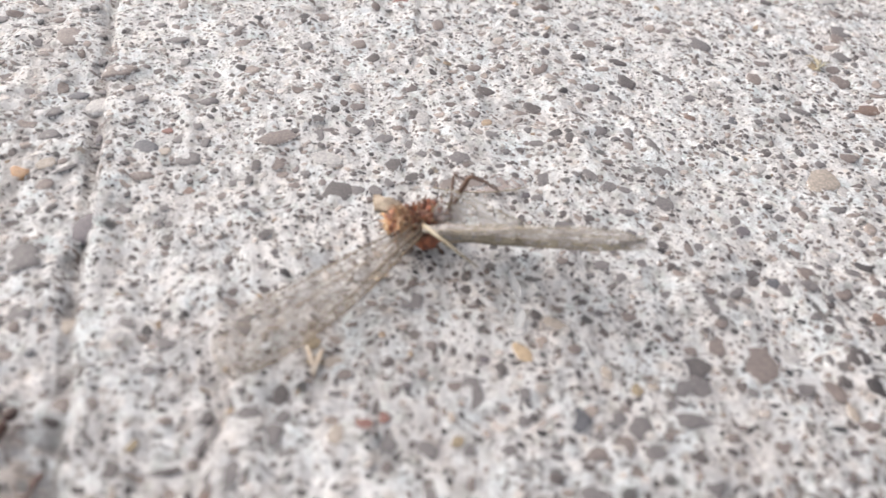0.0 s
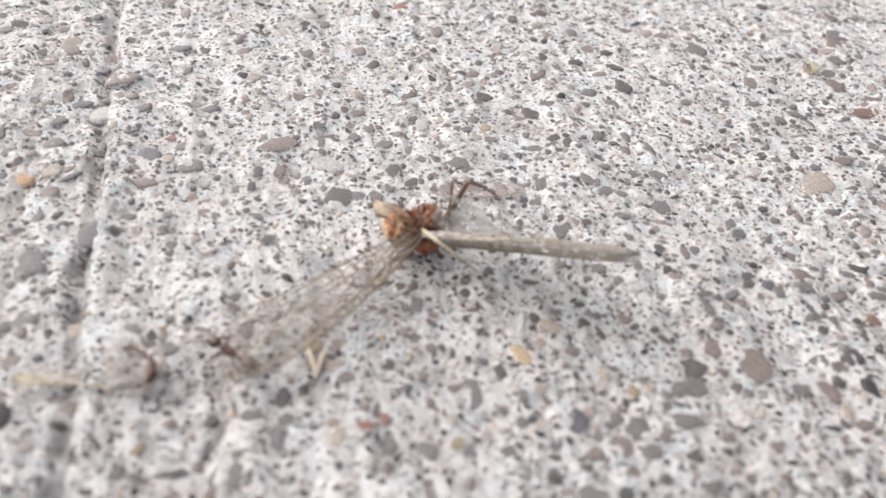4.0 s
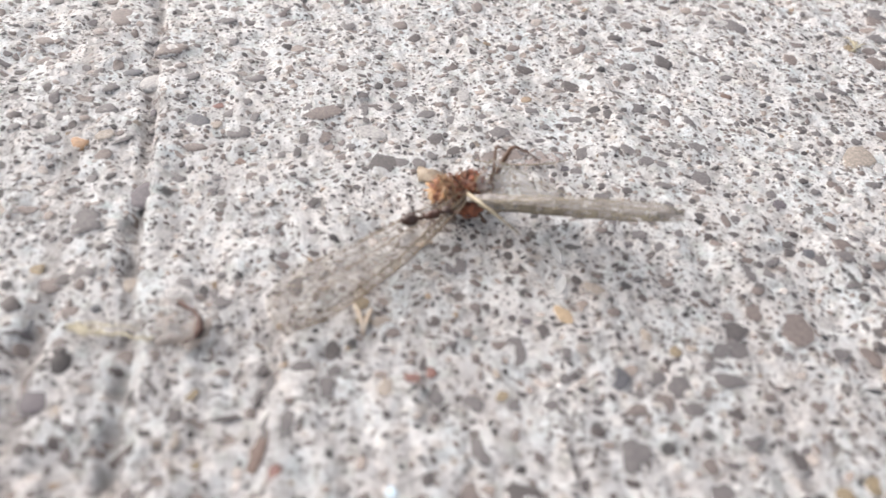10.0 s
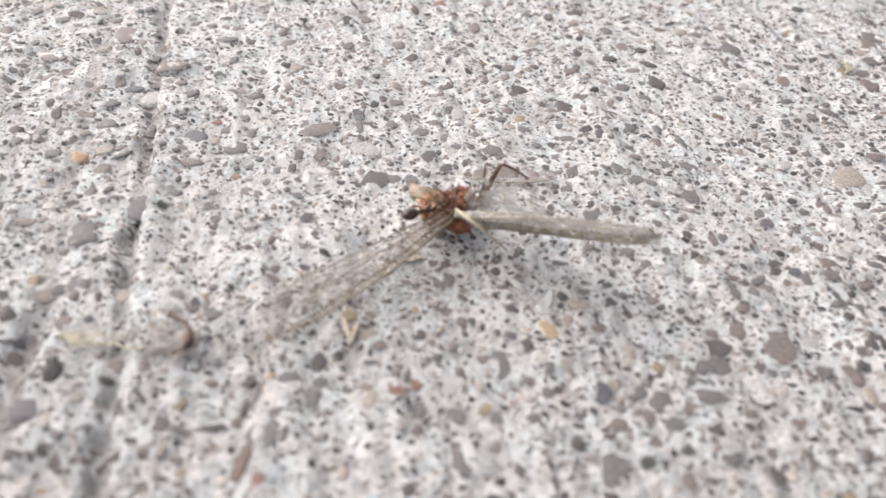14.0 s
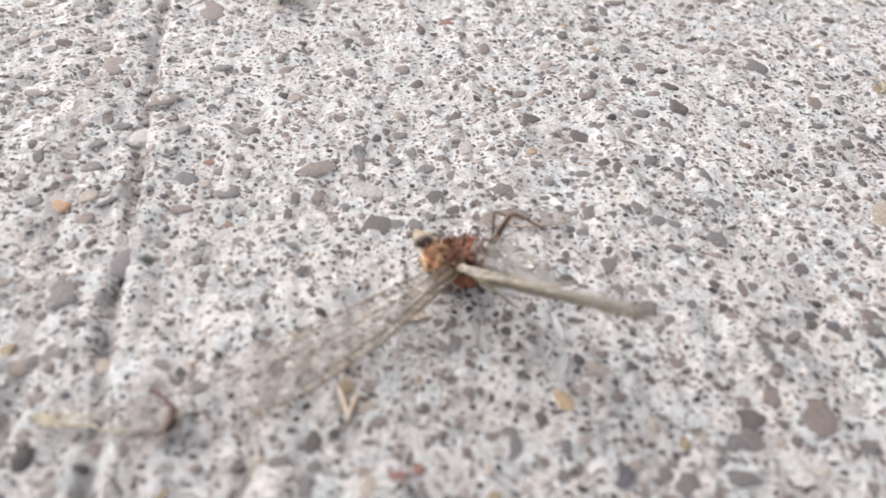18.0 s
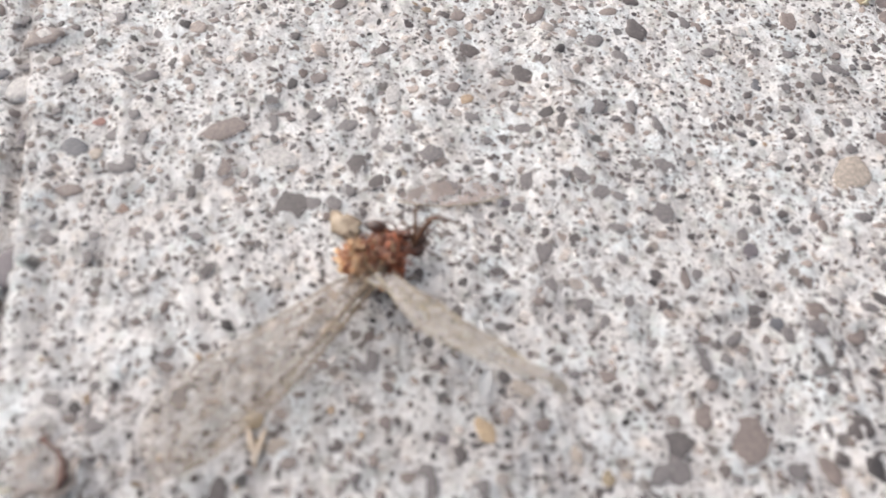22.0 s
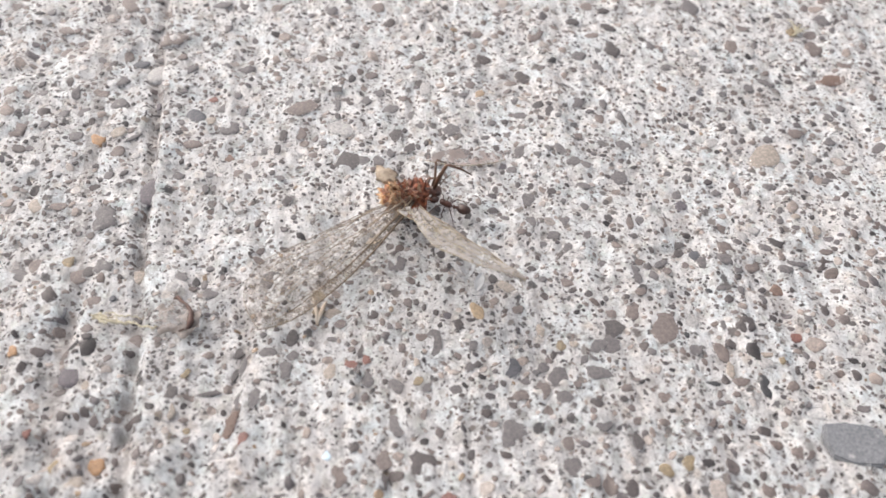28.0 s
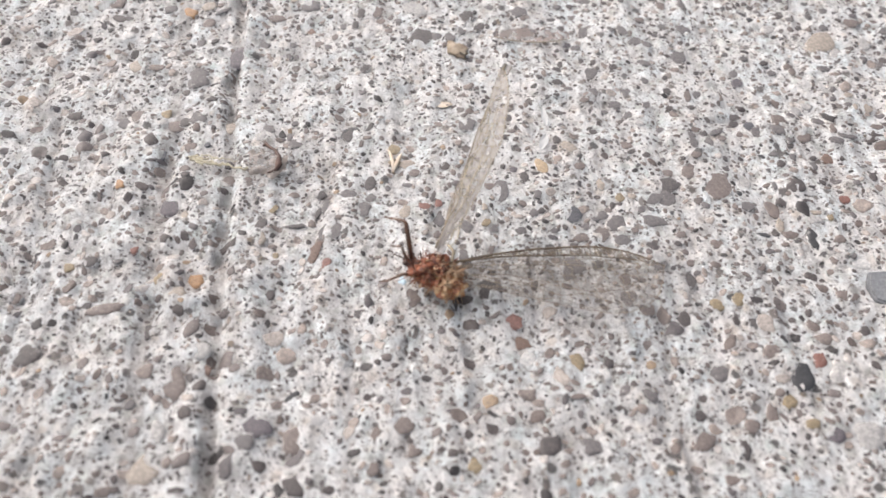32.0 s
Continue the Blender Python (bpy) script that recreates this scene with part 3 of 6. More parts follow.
def lacewing():
    """Lies on its side; x runs from its tail to its head, the origin under its middle on the slab."""
    thing = tagged(new("dead_lacewing"), "dead rust-brown lacewing with clear spotted wings, lying on the concrete", "insect")
    thing.empty_display_size = 0.002
    bm = bmesh.new()
    blob(bm, (-0.1, 0.0, 1.2), (2.5, 1.7, 1.5), (0, -8, 10), 0.8, 4, 2.0, 3.0)
    blob(bm, (0.0, -0.8, 0.75), (2.0, 1.6, 1.4), (0, 10, 30), 0.4, 3, 7.0, 2.0)
    blob(bm, (0.35, 0.3, 1.75), (1.0, 0.8, 0.7), (0, 0, 40), 0.4, 3, 4.0, 2.0)
    part("thorax", bm, RUST_DARK, thing, "crumpled rust-brown thorax")
    bm = bmesh.new()
    blob(bm, (-1.15, 0.15, 1.05), (2.5, 1.9, 1.2), (0, 14, -16), 0.7, 4, 9.0, 3.2)
    blob(bm, (-1.45, 0.5, 0.7), (0.8, 0.7, 0.6), (0, 0, 20), 0.6, 3, 5.0, 2.0)
    part("abdomen_stump", bm, BANDED, thing, "orange, cream and brown streaked abdomen stump")
    rng = random.Random(5)
    for k in range(90):
        a = rng.uniform(0, 2 * math.pi)
        p = Vector((rng.uniform(-1.7, 0.9), 0.8 * math.cos(a), 1.2 + 0.65 * math.sin(a)))
        turn = rng.choice((-1, 1))
        d = Vector((rng.uniform(-1.0, 0.9), 0.4 * math.cos(a) - turn * math.sin(a), 0.4 * abs(math.sin(a)) + 0.8 * turn * math.cos(a))).normalized()
        bm = bmesh.new()
        e = rng.uniform(0.4, 1.15)
        w = d.cross(Vector((0.2, 0.3, 1))).normalized() * rng.uniform(0.04, 0.17)
        q = [p - w, p + w, p + d * e * 0.6 + w * 0.7 + Vector((0, 0, 0.08)), p + d * e, p + d * e * 0.55 - w * 0.8 + Vector((0, 0, 0.10))]
        top = [bm.verts.new((v + Vector((0, 0, 0.02))) * MM) for v in q]
        low = [bm.verts.new((v - Vector((0, 0, 0.02))) * MM) for v in q]
        bm.faces.new(top)
        bm.faces.new(low[::-1])
        for i in range(5):
            bm.faces.new((top[i - 1], low[i - 1], low[i], top[i]))
        part("skin_flake", bm, (STRAW if p.x < -0.9 and k % 3 else (RUSTY, HEAD_DARK, RUSTY, STRAW, RUSTY)[k % 5]), thing, smooth=False)
    for count, low, high, material, label in ((230, -2.0, 0.3, STRAW, "straw-coloured short fur"), (130, -1.0, 1.1, RUSTY, "rust-red short fur")):
        bm = bmesh.new()
        for k in range(count):
            a, x = rng.uniform(0, 2 * math.pi), rng.uniform(low, high)
            p = Vector((x, 0.75 * math.cos(a), 1.15 + 0.65 * math.sin(a)))
            d = Vector((rng.uniform(-1.2, 0.9), 0.6 * math.cos(a) + rng.uniform(-0.8, 0.8), 0.6 * math.sin(a) + rng.uniform(-0.4, 0.8))).normalized() * rng.uniform(0.35, 0.95)
            curl = Vector((rng.uniform(-0.35, 0.35), rng.uniform(-0.35, 0.35), rng.uniform(-0.3, 0.1)))
            tube(bm, [p, p + 0.6 * d, p + d + curl], (0.032, 0.026, 0.012), 3)
        part("fur", bm, material, thing, label)
    bm = bmesh.new()
    blob(bm, (1.65, 0.0, 1.25), (0.95, 0.9, 0.75), (0, 10, 0), 0.2, 3, 3.0)
    tube(bm, [(0.8, 0.0, 1.3), (1.3, 0.0, 1.3)], [0.35, 0.28], 8)
    head = part("head", bm, HEAD_DARK, thing, "dark brown head")
    for side in (-1, 1):
        bm = bmesh.new()
        blob(bm, (1.75, 0.38 * side, 1.35), (0.42, 0.34, 0.42), detail=2)
        part("eye", bm, ANT_DARK, head, "shiny dark eye")
    legs = (("front_leg", [(1.45, 0.2, 1.3), (1.7, 0.45, 2.2), (1.77, 0.75, 3.5), (1.85, 0.8, 3.6), (2.6, 0.8, 3.1)], (0.13, 0.10, 0.085, 0.08, 0.05), LEG_DARK),
            ("front_leg", [(1.5, 0.0, 1.4), (1.85, -0.2, 3.0), (2.2, -0.45, 4.3), (2.4, -0.5, 4.35), (3.2, -0.6, 3.9), (4.0, -0.8, 3.3)], (0.15, 0.17, 0.13, 0.11, 0.075, 0.05), LEG_BROWN),
            ("middle_leg", [(-0.80, -1.95, 2.60), (-0.21, -3.44, 2.70), (0.64, -4.11, 2.10), (1.61, -4.39, 1.20)], (0.12, 0.11, 0.085, 0.05), PALE_LEG),
            ("middle_leg", [(1.0, 0.5, 1.0), (1.5, 1.2, 1.3), (2.3, 1.7, 0.6), (2.9, 1.8, 0.15)], (0.12, 0.10, 0.07, 0.05), LEG_DARK),
            ("hind_leg", [(0.1, -0.7, 0.8), (0.2, -1.3, 0.7), (0.55, -1.9, 0.15)], (0.13, 0.11, 0.07), LEG_DARK),
            ("antenna", [(2.0, 0.2, 1.5), (2.5, 0.5, 1.9), (2.9, 0.5, 2.2)], (0.05, 0.035, 0.025), LEG_DARK))
    for name, points, radii, material in legs:
        bm = bmesh.new()
        tube(bm, points, radii, 7)
        limb = part(name, bm, material, thing)
        if material is PALE_LEG:
            pale_leg = limb
    made = {"pale_leg": pale_leg,
            "left": wing("left_forewing", thing, 14.8, 4.8, 0.5, WING, VEIN, "clear left forewing with smoky spots", 0.25),
            "right": wing("right_forewing", thing, 12.1, 4.8, 0.6, WING_MILKY, VEIN_PALE, "milky crumpled right forewing", 0.55, 0.04),
            "hind": wing("right_hindwing", thing, 6.6, 2.8, 0.4, WING_HIND, VEIN_PALE, "milky torn right hindwing")}
    return thing, made


insect, wings = lacewing()


# ---- ants ----
def ant(label):
    """A worker ant, 3.1 mm long; x runs to its head, the origin on the ground under its middle."""
    thing = tagged(new("ant"), label, "ant", group="ants")
    thing.empty_display_size = 0.002
    bm = bmesh.new()
    blob(bm, (0.05, 0, 0.62), (1.0, 0.46, 0.50), (0, -6, 0), 0.12, 3, 1.0)
    blob(bm, (0.33, 0, 0.72), (0.5, 0.48, 0.44), detail=3)
    part("mesosoma", bm, ANT_RED, thing, "reddish brown middle body")
    bm = bmesh.new()
    blob(bm, (-0.55, 0, 0.58), (0.24, 0.22, 0.38), detail=2)
    blob(bm, (-0.75, 0, 0.58), (0.22, 0.24, 0.32), detail=2)
    part("waist", bm, ANT_RED, thing)
    bm = bmesh.new()
    blob(bm, (-1.30, 0, 0.62), (1.05, 0.74, 0.70), (0, 6, 0), 0.03, 3)
    part("gaster", bm, ANT_DARK, thing, "shiny dark brown rear body")
    bm = bmesh.new()
    blob(bm, (0.98, 0, 0.70), (0.74, 0.66, 0.52), (0, 18, 0), 0.05, 3)
    head = part("head", bm, ANT_DARK, thing, "dark brown head")
    for side in (-1, 1):
        bm = bmesh.new()
        tube(bm, [(1.25, 0.12 * side, 0.58), (1.45, 0.14 * side, 0.50), (1.52, 0.03 * side, 0.47)], (0.07, 0.06, 0.02), 5)
        part("mandible", bm, ANT_RED, head)
        bm = bmesh.new()
        tube(bm, [(1.22, 0.16 * side, 0.72), (1.45, 0.62 * side, 0.95), (1.75, 0.66 * side, 0.72), (2.05, 0.50 * side, 0.42)], (0.045, 0.04, 0.045, 0.055), 5)
        part("antenna", bm, ANT_RED, head)
        bm = bmesh.new()
        blob(bm, (1.02, 0.29 * side, 0.80), (0.14, 0.09, 0.12), detail=2)
        part("eye", bm, ANT_DARK, head)
    legs = []
    for x, reach in ((0.30, 0.75), (0.05, 0.05), (-0.20, -0.85)):
        for side in (-1, 1):
            bm = bmesh.new()
            tube(bm, [(0, 0, 0), (0.35 * reach, 0.42 * side, 0.22), (0.75 * reach, 0.78 * side, -0.12), (1.0 * reach, 0.98 * side, -0.46), (1.15 * reach, 1.08 * side, -0.50)],
                 (0.042, 0.042, 0.032, 0.024, 0.02), 5)
            leg = part("leg", bm, ANT_RED, thing)
            leg.location = Vector((x, 0.16 * side, 0.52)) * MM
            legs.append((leg, Vector((x, 0.16 * side, 0.52)) * MM, side))
    return thing, legs


worker, worker_legs = ant("dark reddish-brown worker ant busy at the dead insect")
passer, passer_legs = ant("dark reddish-brown worker ant hurrying over the concrete")


# ---- scraps that lie on the slab ----
def flat_scrap(name, label, category, place, turn, size, material, bend=0.25, seed=1, edge=None):
    """A curled thin shred with an uneven edge."""
    thing = tagged(new(name), label, category)
    thing.matrix_world = pose(place[0] * MM, place[1] * MM, (slab_z(*place) + 0.06) * MM, 0, 0, turn)
    rng = random.Random(seed)
    bm = bmesh.new()
    rows, cols = 18, 8
    upper = []
    for i in range(rows + 1):
        s = i / rows
        half = 0.5 * size[1] * math.sin(math.pi * min(0.97, 0.06 + 0.92 * s)) ** 0.6 * (1 + 0.18 * rng.uniform(-1, 1))
        upper.append([bm.verts.new(Vector(((s - 0.5) * size[0], half * (2 * j / cols - 1),
                                           0.03 + bend * ((2 * j / cols - 1) ** 2) * (0.5 + s) + 0.15 * bend * math.sin(9 * s + j))) * MM) for j in range(cols + 1)])
    for i in range(rows):
        for j in range(cols):
            bm.faces.new((upper[i][j], upper[i + 1][j], upper[i + 1][j + 1], upper[i][j + 1]))
    part("shred", bm, material, thing)
    if edge:
        bm = bmesh.new()
        tube(bm, [((s / 12 - 0.5) * size[0], 0.5 * size[1] * math.sin(math.pi * min(0.97, 0.06 + 0.92 * s / 12)) ** 0.6, bend * (0.5 + s / 12) + 0.02) for s in range(13)], 0.035, 5)
        part("rim", bm, edge, thing)
    return thing


def wing_scrap():
    """A torn wing root with a pale stalk, dragged about by the ant."""
    thing = tagged(new("torn_wing_scrap"), "torn translucent wing scrap with a pale straw stalk on the concrete", "insect remains")
    rng = random.Random(31)
    for k, (x0, y0, x1, y1, thick) in enumerate(((-4.4, 0.30, -0.2, -0.45, 0.13), (-4.1, 0.05, -1.5, -0.20, 0.10), (-4.5, 0.55, -2.6, 0.10, 0.09), (-3.6, 0.55, -1.0, 0.15, 0.06))):
        bm = bmesh.new()
        tube(bm, [(x0 + (x1 - x0) * q / 16, y0 + (y1 - y0) * q / 16 + 0.10 * math.sin(0.8 * q + 2 * k) + rng.uniform(-0.10, 0.10), 0.28 + 0.05 * k + rng.uniform(-0.06, 0.10)) for q in range(17)],
             [thick * rng.uniform(0.45, 1.7) * (1 - 0.6 * q / 16) for q in range(17)], 6)
        part("stalk", bm, PALE_STEM, thing, "frayed pale straw stalk")
    bm = bmesh.new()
    rows, cols = 14, 10
    grid = []
    for i in range(rows + 1):
        s = i / rows
        half = 1.15 * math.sin(math.pi * (0.12 + 0.70 * s)) ** 0.7 * (1 + 0.25 * math.sin(11 * s))
        grid.append([bm.verts.new(Vector((-0.6 + 3.3 * s, 0.3 + half * (2 * j / cols - 1), 0.22 + 0.38 * math.cos((2 * j / cols - 1) * 1.4) + 0.5 * noise.noise(Vector((6.0 * s, 0.8 * j, 2.0))))) * MM)
                     for j in range(cols + 1)])
    for i in range(rows):
        for j in range(cols):
            bm.faces.new((grid[i][j], grid[i + 1][j], grid[i + 1][j + 1], grid[i][j + 1]))
    bmesh.ops.scale(bm, vec=(0.92, 1.15, 0.9), verts=bm.verts)
    part("film", bm, WING_DUSTY, thing, "greyish translucent film")
    bm = bmesh.new()
    tube(bm, [(0.55, 1.65, 0.45), (0.8, 1.75, 0.55), (1.05, 1.45, 0.62), (1.5, 1.15, 0.62), (1.85, 0.6, 0.58), (1.95, 0.0, 0.48), (1.75, -0.5, 0.35), (1.2, -0.65, 0.25)],
         (0.07, 0.16, 0.12, 0.10, 0.20, 0.26, 0.16, 0.05), 6)
    part("dark_edge", bm, HEAD_RED, thing, "rust-brown curled edge")
    return thing


torn_scrap = wing_scrap()
flat_scrap("wing_shred", "thin violet-brown translucent shred of wing on the concrete", "insect remains", (4.9, 6.1), 192, (6.2, 1.7), WING_THIN, 0.2, 3, VEIN_PALE)
flat_scrap("grey_shred", "crumpled grey shred of dead insect on the concrete", "insect remains", (-16.2, 33.4), -8, (5.6, 2.4), WING_DUSTY, 0.5, 12, LEG_DARK)
flat_scrap("white_flake", "small white papery flake on the concrete", "flake", (6.7, -2.6), 105, (2.0, 0.5), FLAKE, 0.06, 4)
flat_scrap("white_flake", "small white papery flake on the concrete", "flake", (6.9, -5.0), 80, (1.5, 0.65), FLAKE, 0.06, 6)


def split_husk():
    """Two thin curled halves that meet at one end."""
    thing = tagged(new("husk"), "split cream seed husk lying on the concrete", "husk")
    thing.matrix_world = pose(-3.4 * MM, -9.5 * MM, (slab_z(-3.4, -9.5) + 0.1) * MM)
    for side, end in ((-1, (-0.72, 1.75)), (1, (0.28, 1.55))):
        bm = bmesh.new()
        tube(bm, [(0.0, -0.25, 0.0), (0.12 * end[0] + 0.06 * side, 0.3 * end[1], 0.06), (0.55 * end[0] + 0.05 * side, 0.7 * end[1], 0.12), (end[0], end[1], 0.05)], (0.09, 0.15, 0.13, 0.04), 6)
        part("husk_half", bm, HUSK, thing)


split_husk()
flat_scrap("husk", "pale tan seed husk on the concrete", "husk", (-1.0, -2.5), 10, (1.5, 0.6), HUSK, 0.08, 9)


def egg_pebble():
    thing = tagged(new("yellow_pebble"), "small yellowish translucent pebble beside the insect", "pebble")
    thing.matrix_world = pose(-0.75 * MM, 3.6 * MM, (slab_z(-0.75, 3.6) - 0.15) * MM, 0, 0, -40)
    bm = bmesh.new()
    blob(bm, (0, 0, 0.22), (2.0, 1.3, 0.5), (0, 0, 0), 0.6, 3, 6.0, 2.4)
    part("pebble_body", bm, EGGSHELL, thing)


egg_pebble()


def straw_tuft():
    """A few frayed straw fibres caught in a pit of the slab."""
    x, y = 32.9, 25.9
    thing = tagged(new("straw_tuft"), "small frayed tuft of pale straw on the concrete", "straw")
    thing.matrix_world = pose(x * MM, y * MM, slab_z(x, y) * MM)
    rng = random.Random(8)
    for k in range(7):
        a, reach = radians(20 + 13 * k), rng.uniform(1.0, 2.0)
        bm = bmesh.new()
        tube(bm, [(0.1 * k - 0.3, -0.2, 0.0), (0.5 * reach * math.cos(a), 0.5 * reach * math.sin(a), 0.35 + 0.05 * k), (reach * math.cos(a), reach * math.sin(a), 0.2)], (0.07, 0.06, 0.025), 5)
        part("fibre", bm, PALE_STEM, thing)


straw_tuft()


# ---- stones in the slab's face ----
TAKEN = []
LISTED = []


RIM = (1.0, 1.0, 0.78, 0.40)


def give_rim(me, sides, count=1):
    """Marks how far out on its stone each corner lies."""
    rim = me.attributes.new("rim", "FLOAT", "POINT")
    if isinstance(sides, int):
        sides = [sides] * count
    values = []
    for k in sides:
        values.extend([r for r in RIM for _ in range(k)] + [0.0])
    rim.data.foreach_set("value", values)


def stone_shape(seed, sides=13):
    """A worn stone of unit size, its flat top just proud of the paste."""
    rng = random.Random(seed)
    verts, faces = [], []
    waves = [(rng.uniform(0.03, 0.11) / k, rng.uniform(0, 6.28)) for k in (1.0, 1.2, 1.6, 2.4)]
    nicks = [rng.uniform(0.80, 1.12) if seed < 14 else rng.uniform(0.76, 1.14) for _ in range(sides)]
    for level, (r, z) in enumerate(((1.05, -1.6), (1.0, 0.10), (0.92, 0.72), (0.55, 0.98))):
        for k in range(sides):
            a = 2 * math.pi * k / sides
            q = r * nicks[k] * (1 + sum(w * math.cos((i + 2) * a + p) for i, (w, p) in enumerate(waves)))
            verts.append((0.5 * q * math.cos(a), 0.5 * q * math.sin(a), z))
    verts.append((0, 0, 1.02))
    for level in range(3):
        for k in range(sides):
            a, b = level * sides + k, level * sides + (k + 1) % sides
            faces.append((a, b, b + sides, a + sides))
    for k in range(sides):
        faces.append((3 * sides + k, 3 * sides + (k + 1) % sides, 4 * sides))
    return verts, faces


SHAPES = []
for seed in range(14):
    me = bpy.data.meshes.new("stone")
    me.from_pydata(*[list(v) for v in stone_shape(seed)][:1], [], stone_shape(seed)[1])
    me.shade_smooth()
    give_rim(me, 13)
    SHAPES.append(me)
TINTED_SHAPES = {}


def stone(x, y, length, width, turn, material, shape):
    key = (material.name, shape)
    if key not in TINTED_SHAPES:
        TINTED_SHAPES[key] = SHAPES[shape].copy()
        TINTED_SHAPES[key].materials.append(material)
    ob = new("stone", TINTED_SHAPES[key])
    ob.parent = ground
    ob.location = (x * MM, y * MM, slab_low(x, y, 0.4 * width) * MM)
    ob.rotation_euler = (0, 0, radians(turn))
    ob.scale = (length * MM, width * MM, (0.075 + 0.02 * length) * MM)
    return ob


def stones(tint, rows):
    """Stones of one tint: x, y, length, width in millimetres and the turn in degrees."""
    for x, y, length, width, turn in rows:
        LISTED.append((x, y, length * 1.14, width * 1.14, turn, tint, len(LISTED) % 14))
        TAKEN.append((x, y, 0.5 * (length + width) * 0.55))


stones("ochre", [
    (-21.0, -7.3, 0.8, 1.1, 7), (-16.3, -21.3, 0.7, 0.8, 5), (-10.9, -14.3, 0.6, 0.8, 6), (-9.7, -18.1, 0.5, 0.4, 6), (12.6, -9.3, 0.6, 0.8, 6), (20.4, -16.4, 0.8, 1.1, 8),
    (32.6, 26.6, 0.8, 1.9, 9), (-22.5, -21.3, 0.8, 0.7, 23), (10.4, -22.8, 0.9, 1.3, 10), (19.1, -17.0, 0.9, 0.8, 10), (5.2, -30.2, 0.8, 0.8, 10), (24.4, -24.4, 0.9, 0.6, 10),
    (23.2, -23.1, 0.9, 0.9, 10),
])
stones("brown", [
    (-22.7, -7.9, 1.1, 1.3, 7), (-19.9, -8.2, 1.5, 1.1, 7), (19.5, -7.0, 2.0, 2.2, 7), (11.5, -12.7, 0.9, 1.4, 6), (13.2, -16.0, 0.8, 0.8, 6), (14.7, -18.2, 0.8, 1.0, -35),
    (-0.3, -19.8, 1.1, 1.4, 5), (2.3, -18.4, 1.0, 1.2, 5), (12.9, -4.2, 0.9, 0.7, 7), (4.2, -15.6, 0.4, 1.6, -13), (-25.3, 20.1, 2.2, 2.3, -6), (-20.4, 15.8, 2.5, 1.3, 41),
    (-29.0, 4.1, 1.3, 1.3, 9), (-21.0, 3.1, 1.0, 1.2, 9), (-29.3, 15.6, 1.6, 1.1, 10), (-4.4, 23.6, 1.2, 1.3, 10), (-19.2, 14.0, 0.9, 0.7, 9), (27.1, 23.1, 1.2, 2.1, 9),
])
stones("brown", [
    (-8.4, 9.8, 2.7, 1.2, 30), (34.5, 24.5, 1.5, 2.0, 9), (31.0, 13.0, 1.4, 1.1, 9), (17.4, -5.9, 0.9, 1.5, 8), (24.2, 0.5, 1.1, 1.1, 8), (27.5, -14.9, 1.4, 0.9, 8), (23.3, -8.1, 1.0, 1.3, 8),
    (22.0, -13.4, 0.8, 0.8, 8), (17.4, -14.0, 0.8, 0.5, 8), (-21.2, 30.6, 2.1, 3.7, 32), (-7.9, 27.6, 1.5, 1.4, 9), (1.7, 27.8, 1.0, 1.6, 9), (-18.8, 27.1, 0.8, 1.3, 9),
    (4.7, 21.1, 0.9, 1.0, 8), (9.7, 21.8, 1.3, 1.6, -21), (22.6, 41.3, 2.7, 2.4, 36), (24.9, 41.4, 1.4, 1.8, 10), (36.7, 31.7, 1.3, 1.9, 9), (38.1, 36.9, 1.1, 1.4, 9),
])
stones("brown", [
    (-25.0, -24.1, 1.0, 0.9, 29), (-18.8, -24.1, 2.3, 0.8, 29), (-12.9, -28.2, 1.3, 1.8, 10), (-5.2, -30.3, 1.3, 1.6, 10), (-0.7, -29.1, 0.6, 0.8, 10), (0.8, -28.4, 1.2, 1.1, 10),
    (1.7, -29.6, 0.8, 0.9, 10), (-0.4, -31.3, 0.8, 0.8, 10), (22.3, -20.0, 1.0, 1.1, 10), (20.8, -25.2, 0.9, 0.8, -26), (18.0, -26.5, 1.4, 1.2, 29), (10.6, -25.1, 0.9, 0.4, 10),
    (22.1, -24.2, 0.7, 1.4, 10), (19.6, -28.6, 0.9, 0.6, 10), (25.1, -17.5, 0.9, 0.7, -29),
])
stones("grey", [
    (-23.6, -8.7, 0.9, 1.5, 56), (-18.4, -7.4, 1.2, 1.1, 23), (-4.8, -13.3, 1.0, 1.2, 6), (-7.4, -13.4, 0.5, 1.3, 6), (-13.1, -7.4, 0.8, 0.9, 7), (-10.8, -8.2, 1.1, 0.8, 7),
    (-19.4, -20.4, 0.7, 0.4, 25), (-6.5, -15.5, 1.3, 1.7, 6), (4.3, -10.1, 1.2, 1.7, 6), (12.9, -13.0, 1.0, 0.9, 6), (15.3, -14.6, 0.9, 0.9, 6), (9.9, -15.5, 1.3, 1.4, -48),
    (15.0, -11.0, 1.6, 0.9, 6), (2.8, -16.1, 1.1, 1.5, 6), (2.3, -13.5, 1.0, 1.0, 6), (0.5, -13.3, 0.8, 0.9, 6), (1.1, -4.2, 1.3, 1.2, 7), (6.8, -11.6, 0.6, 0.7, 6),
])
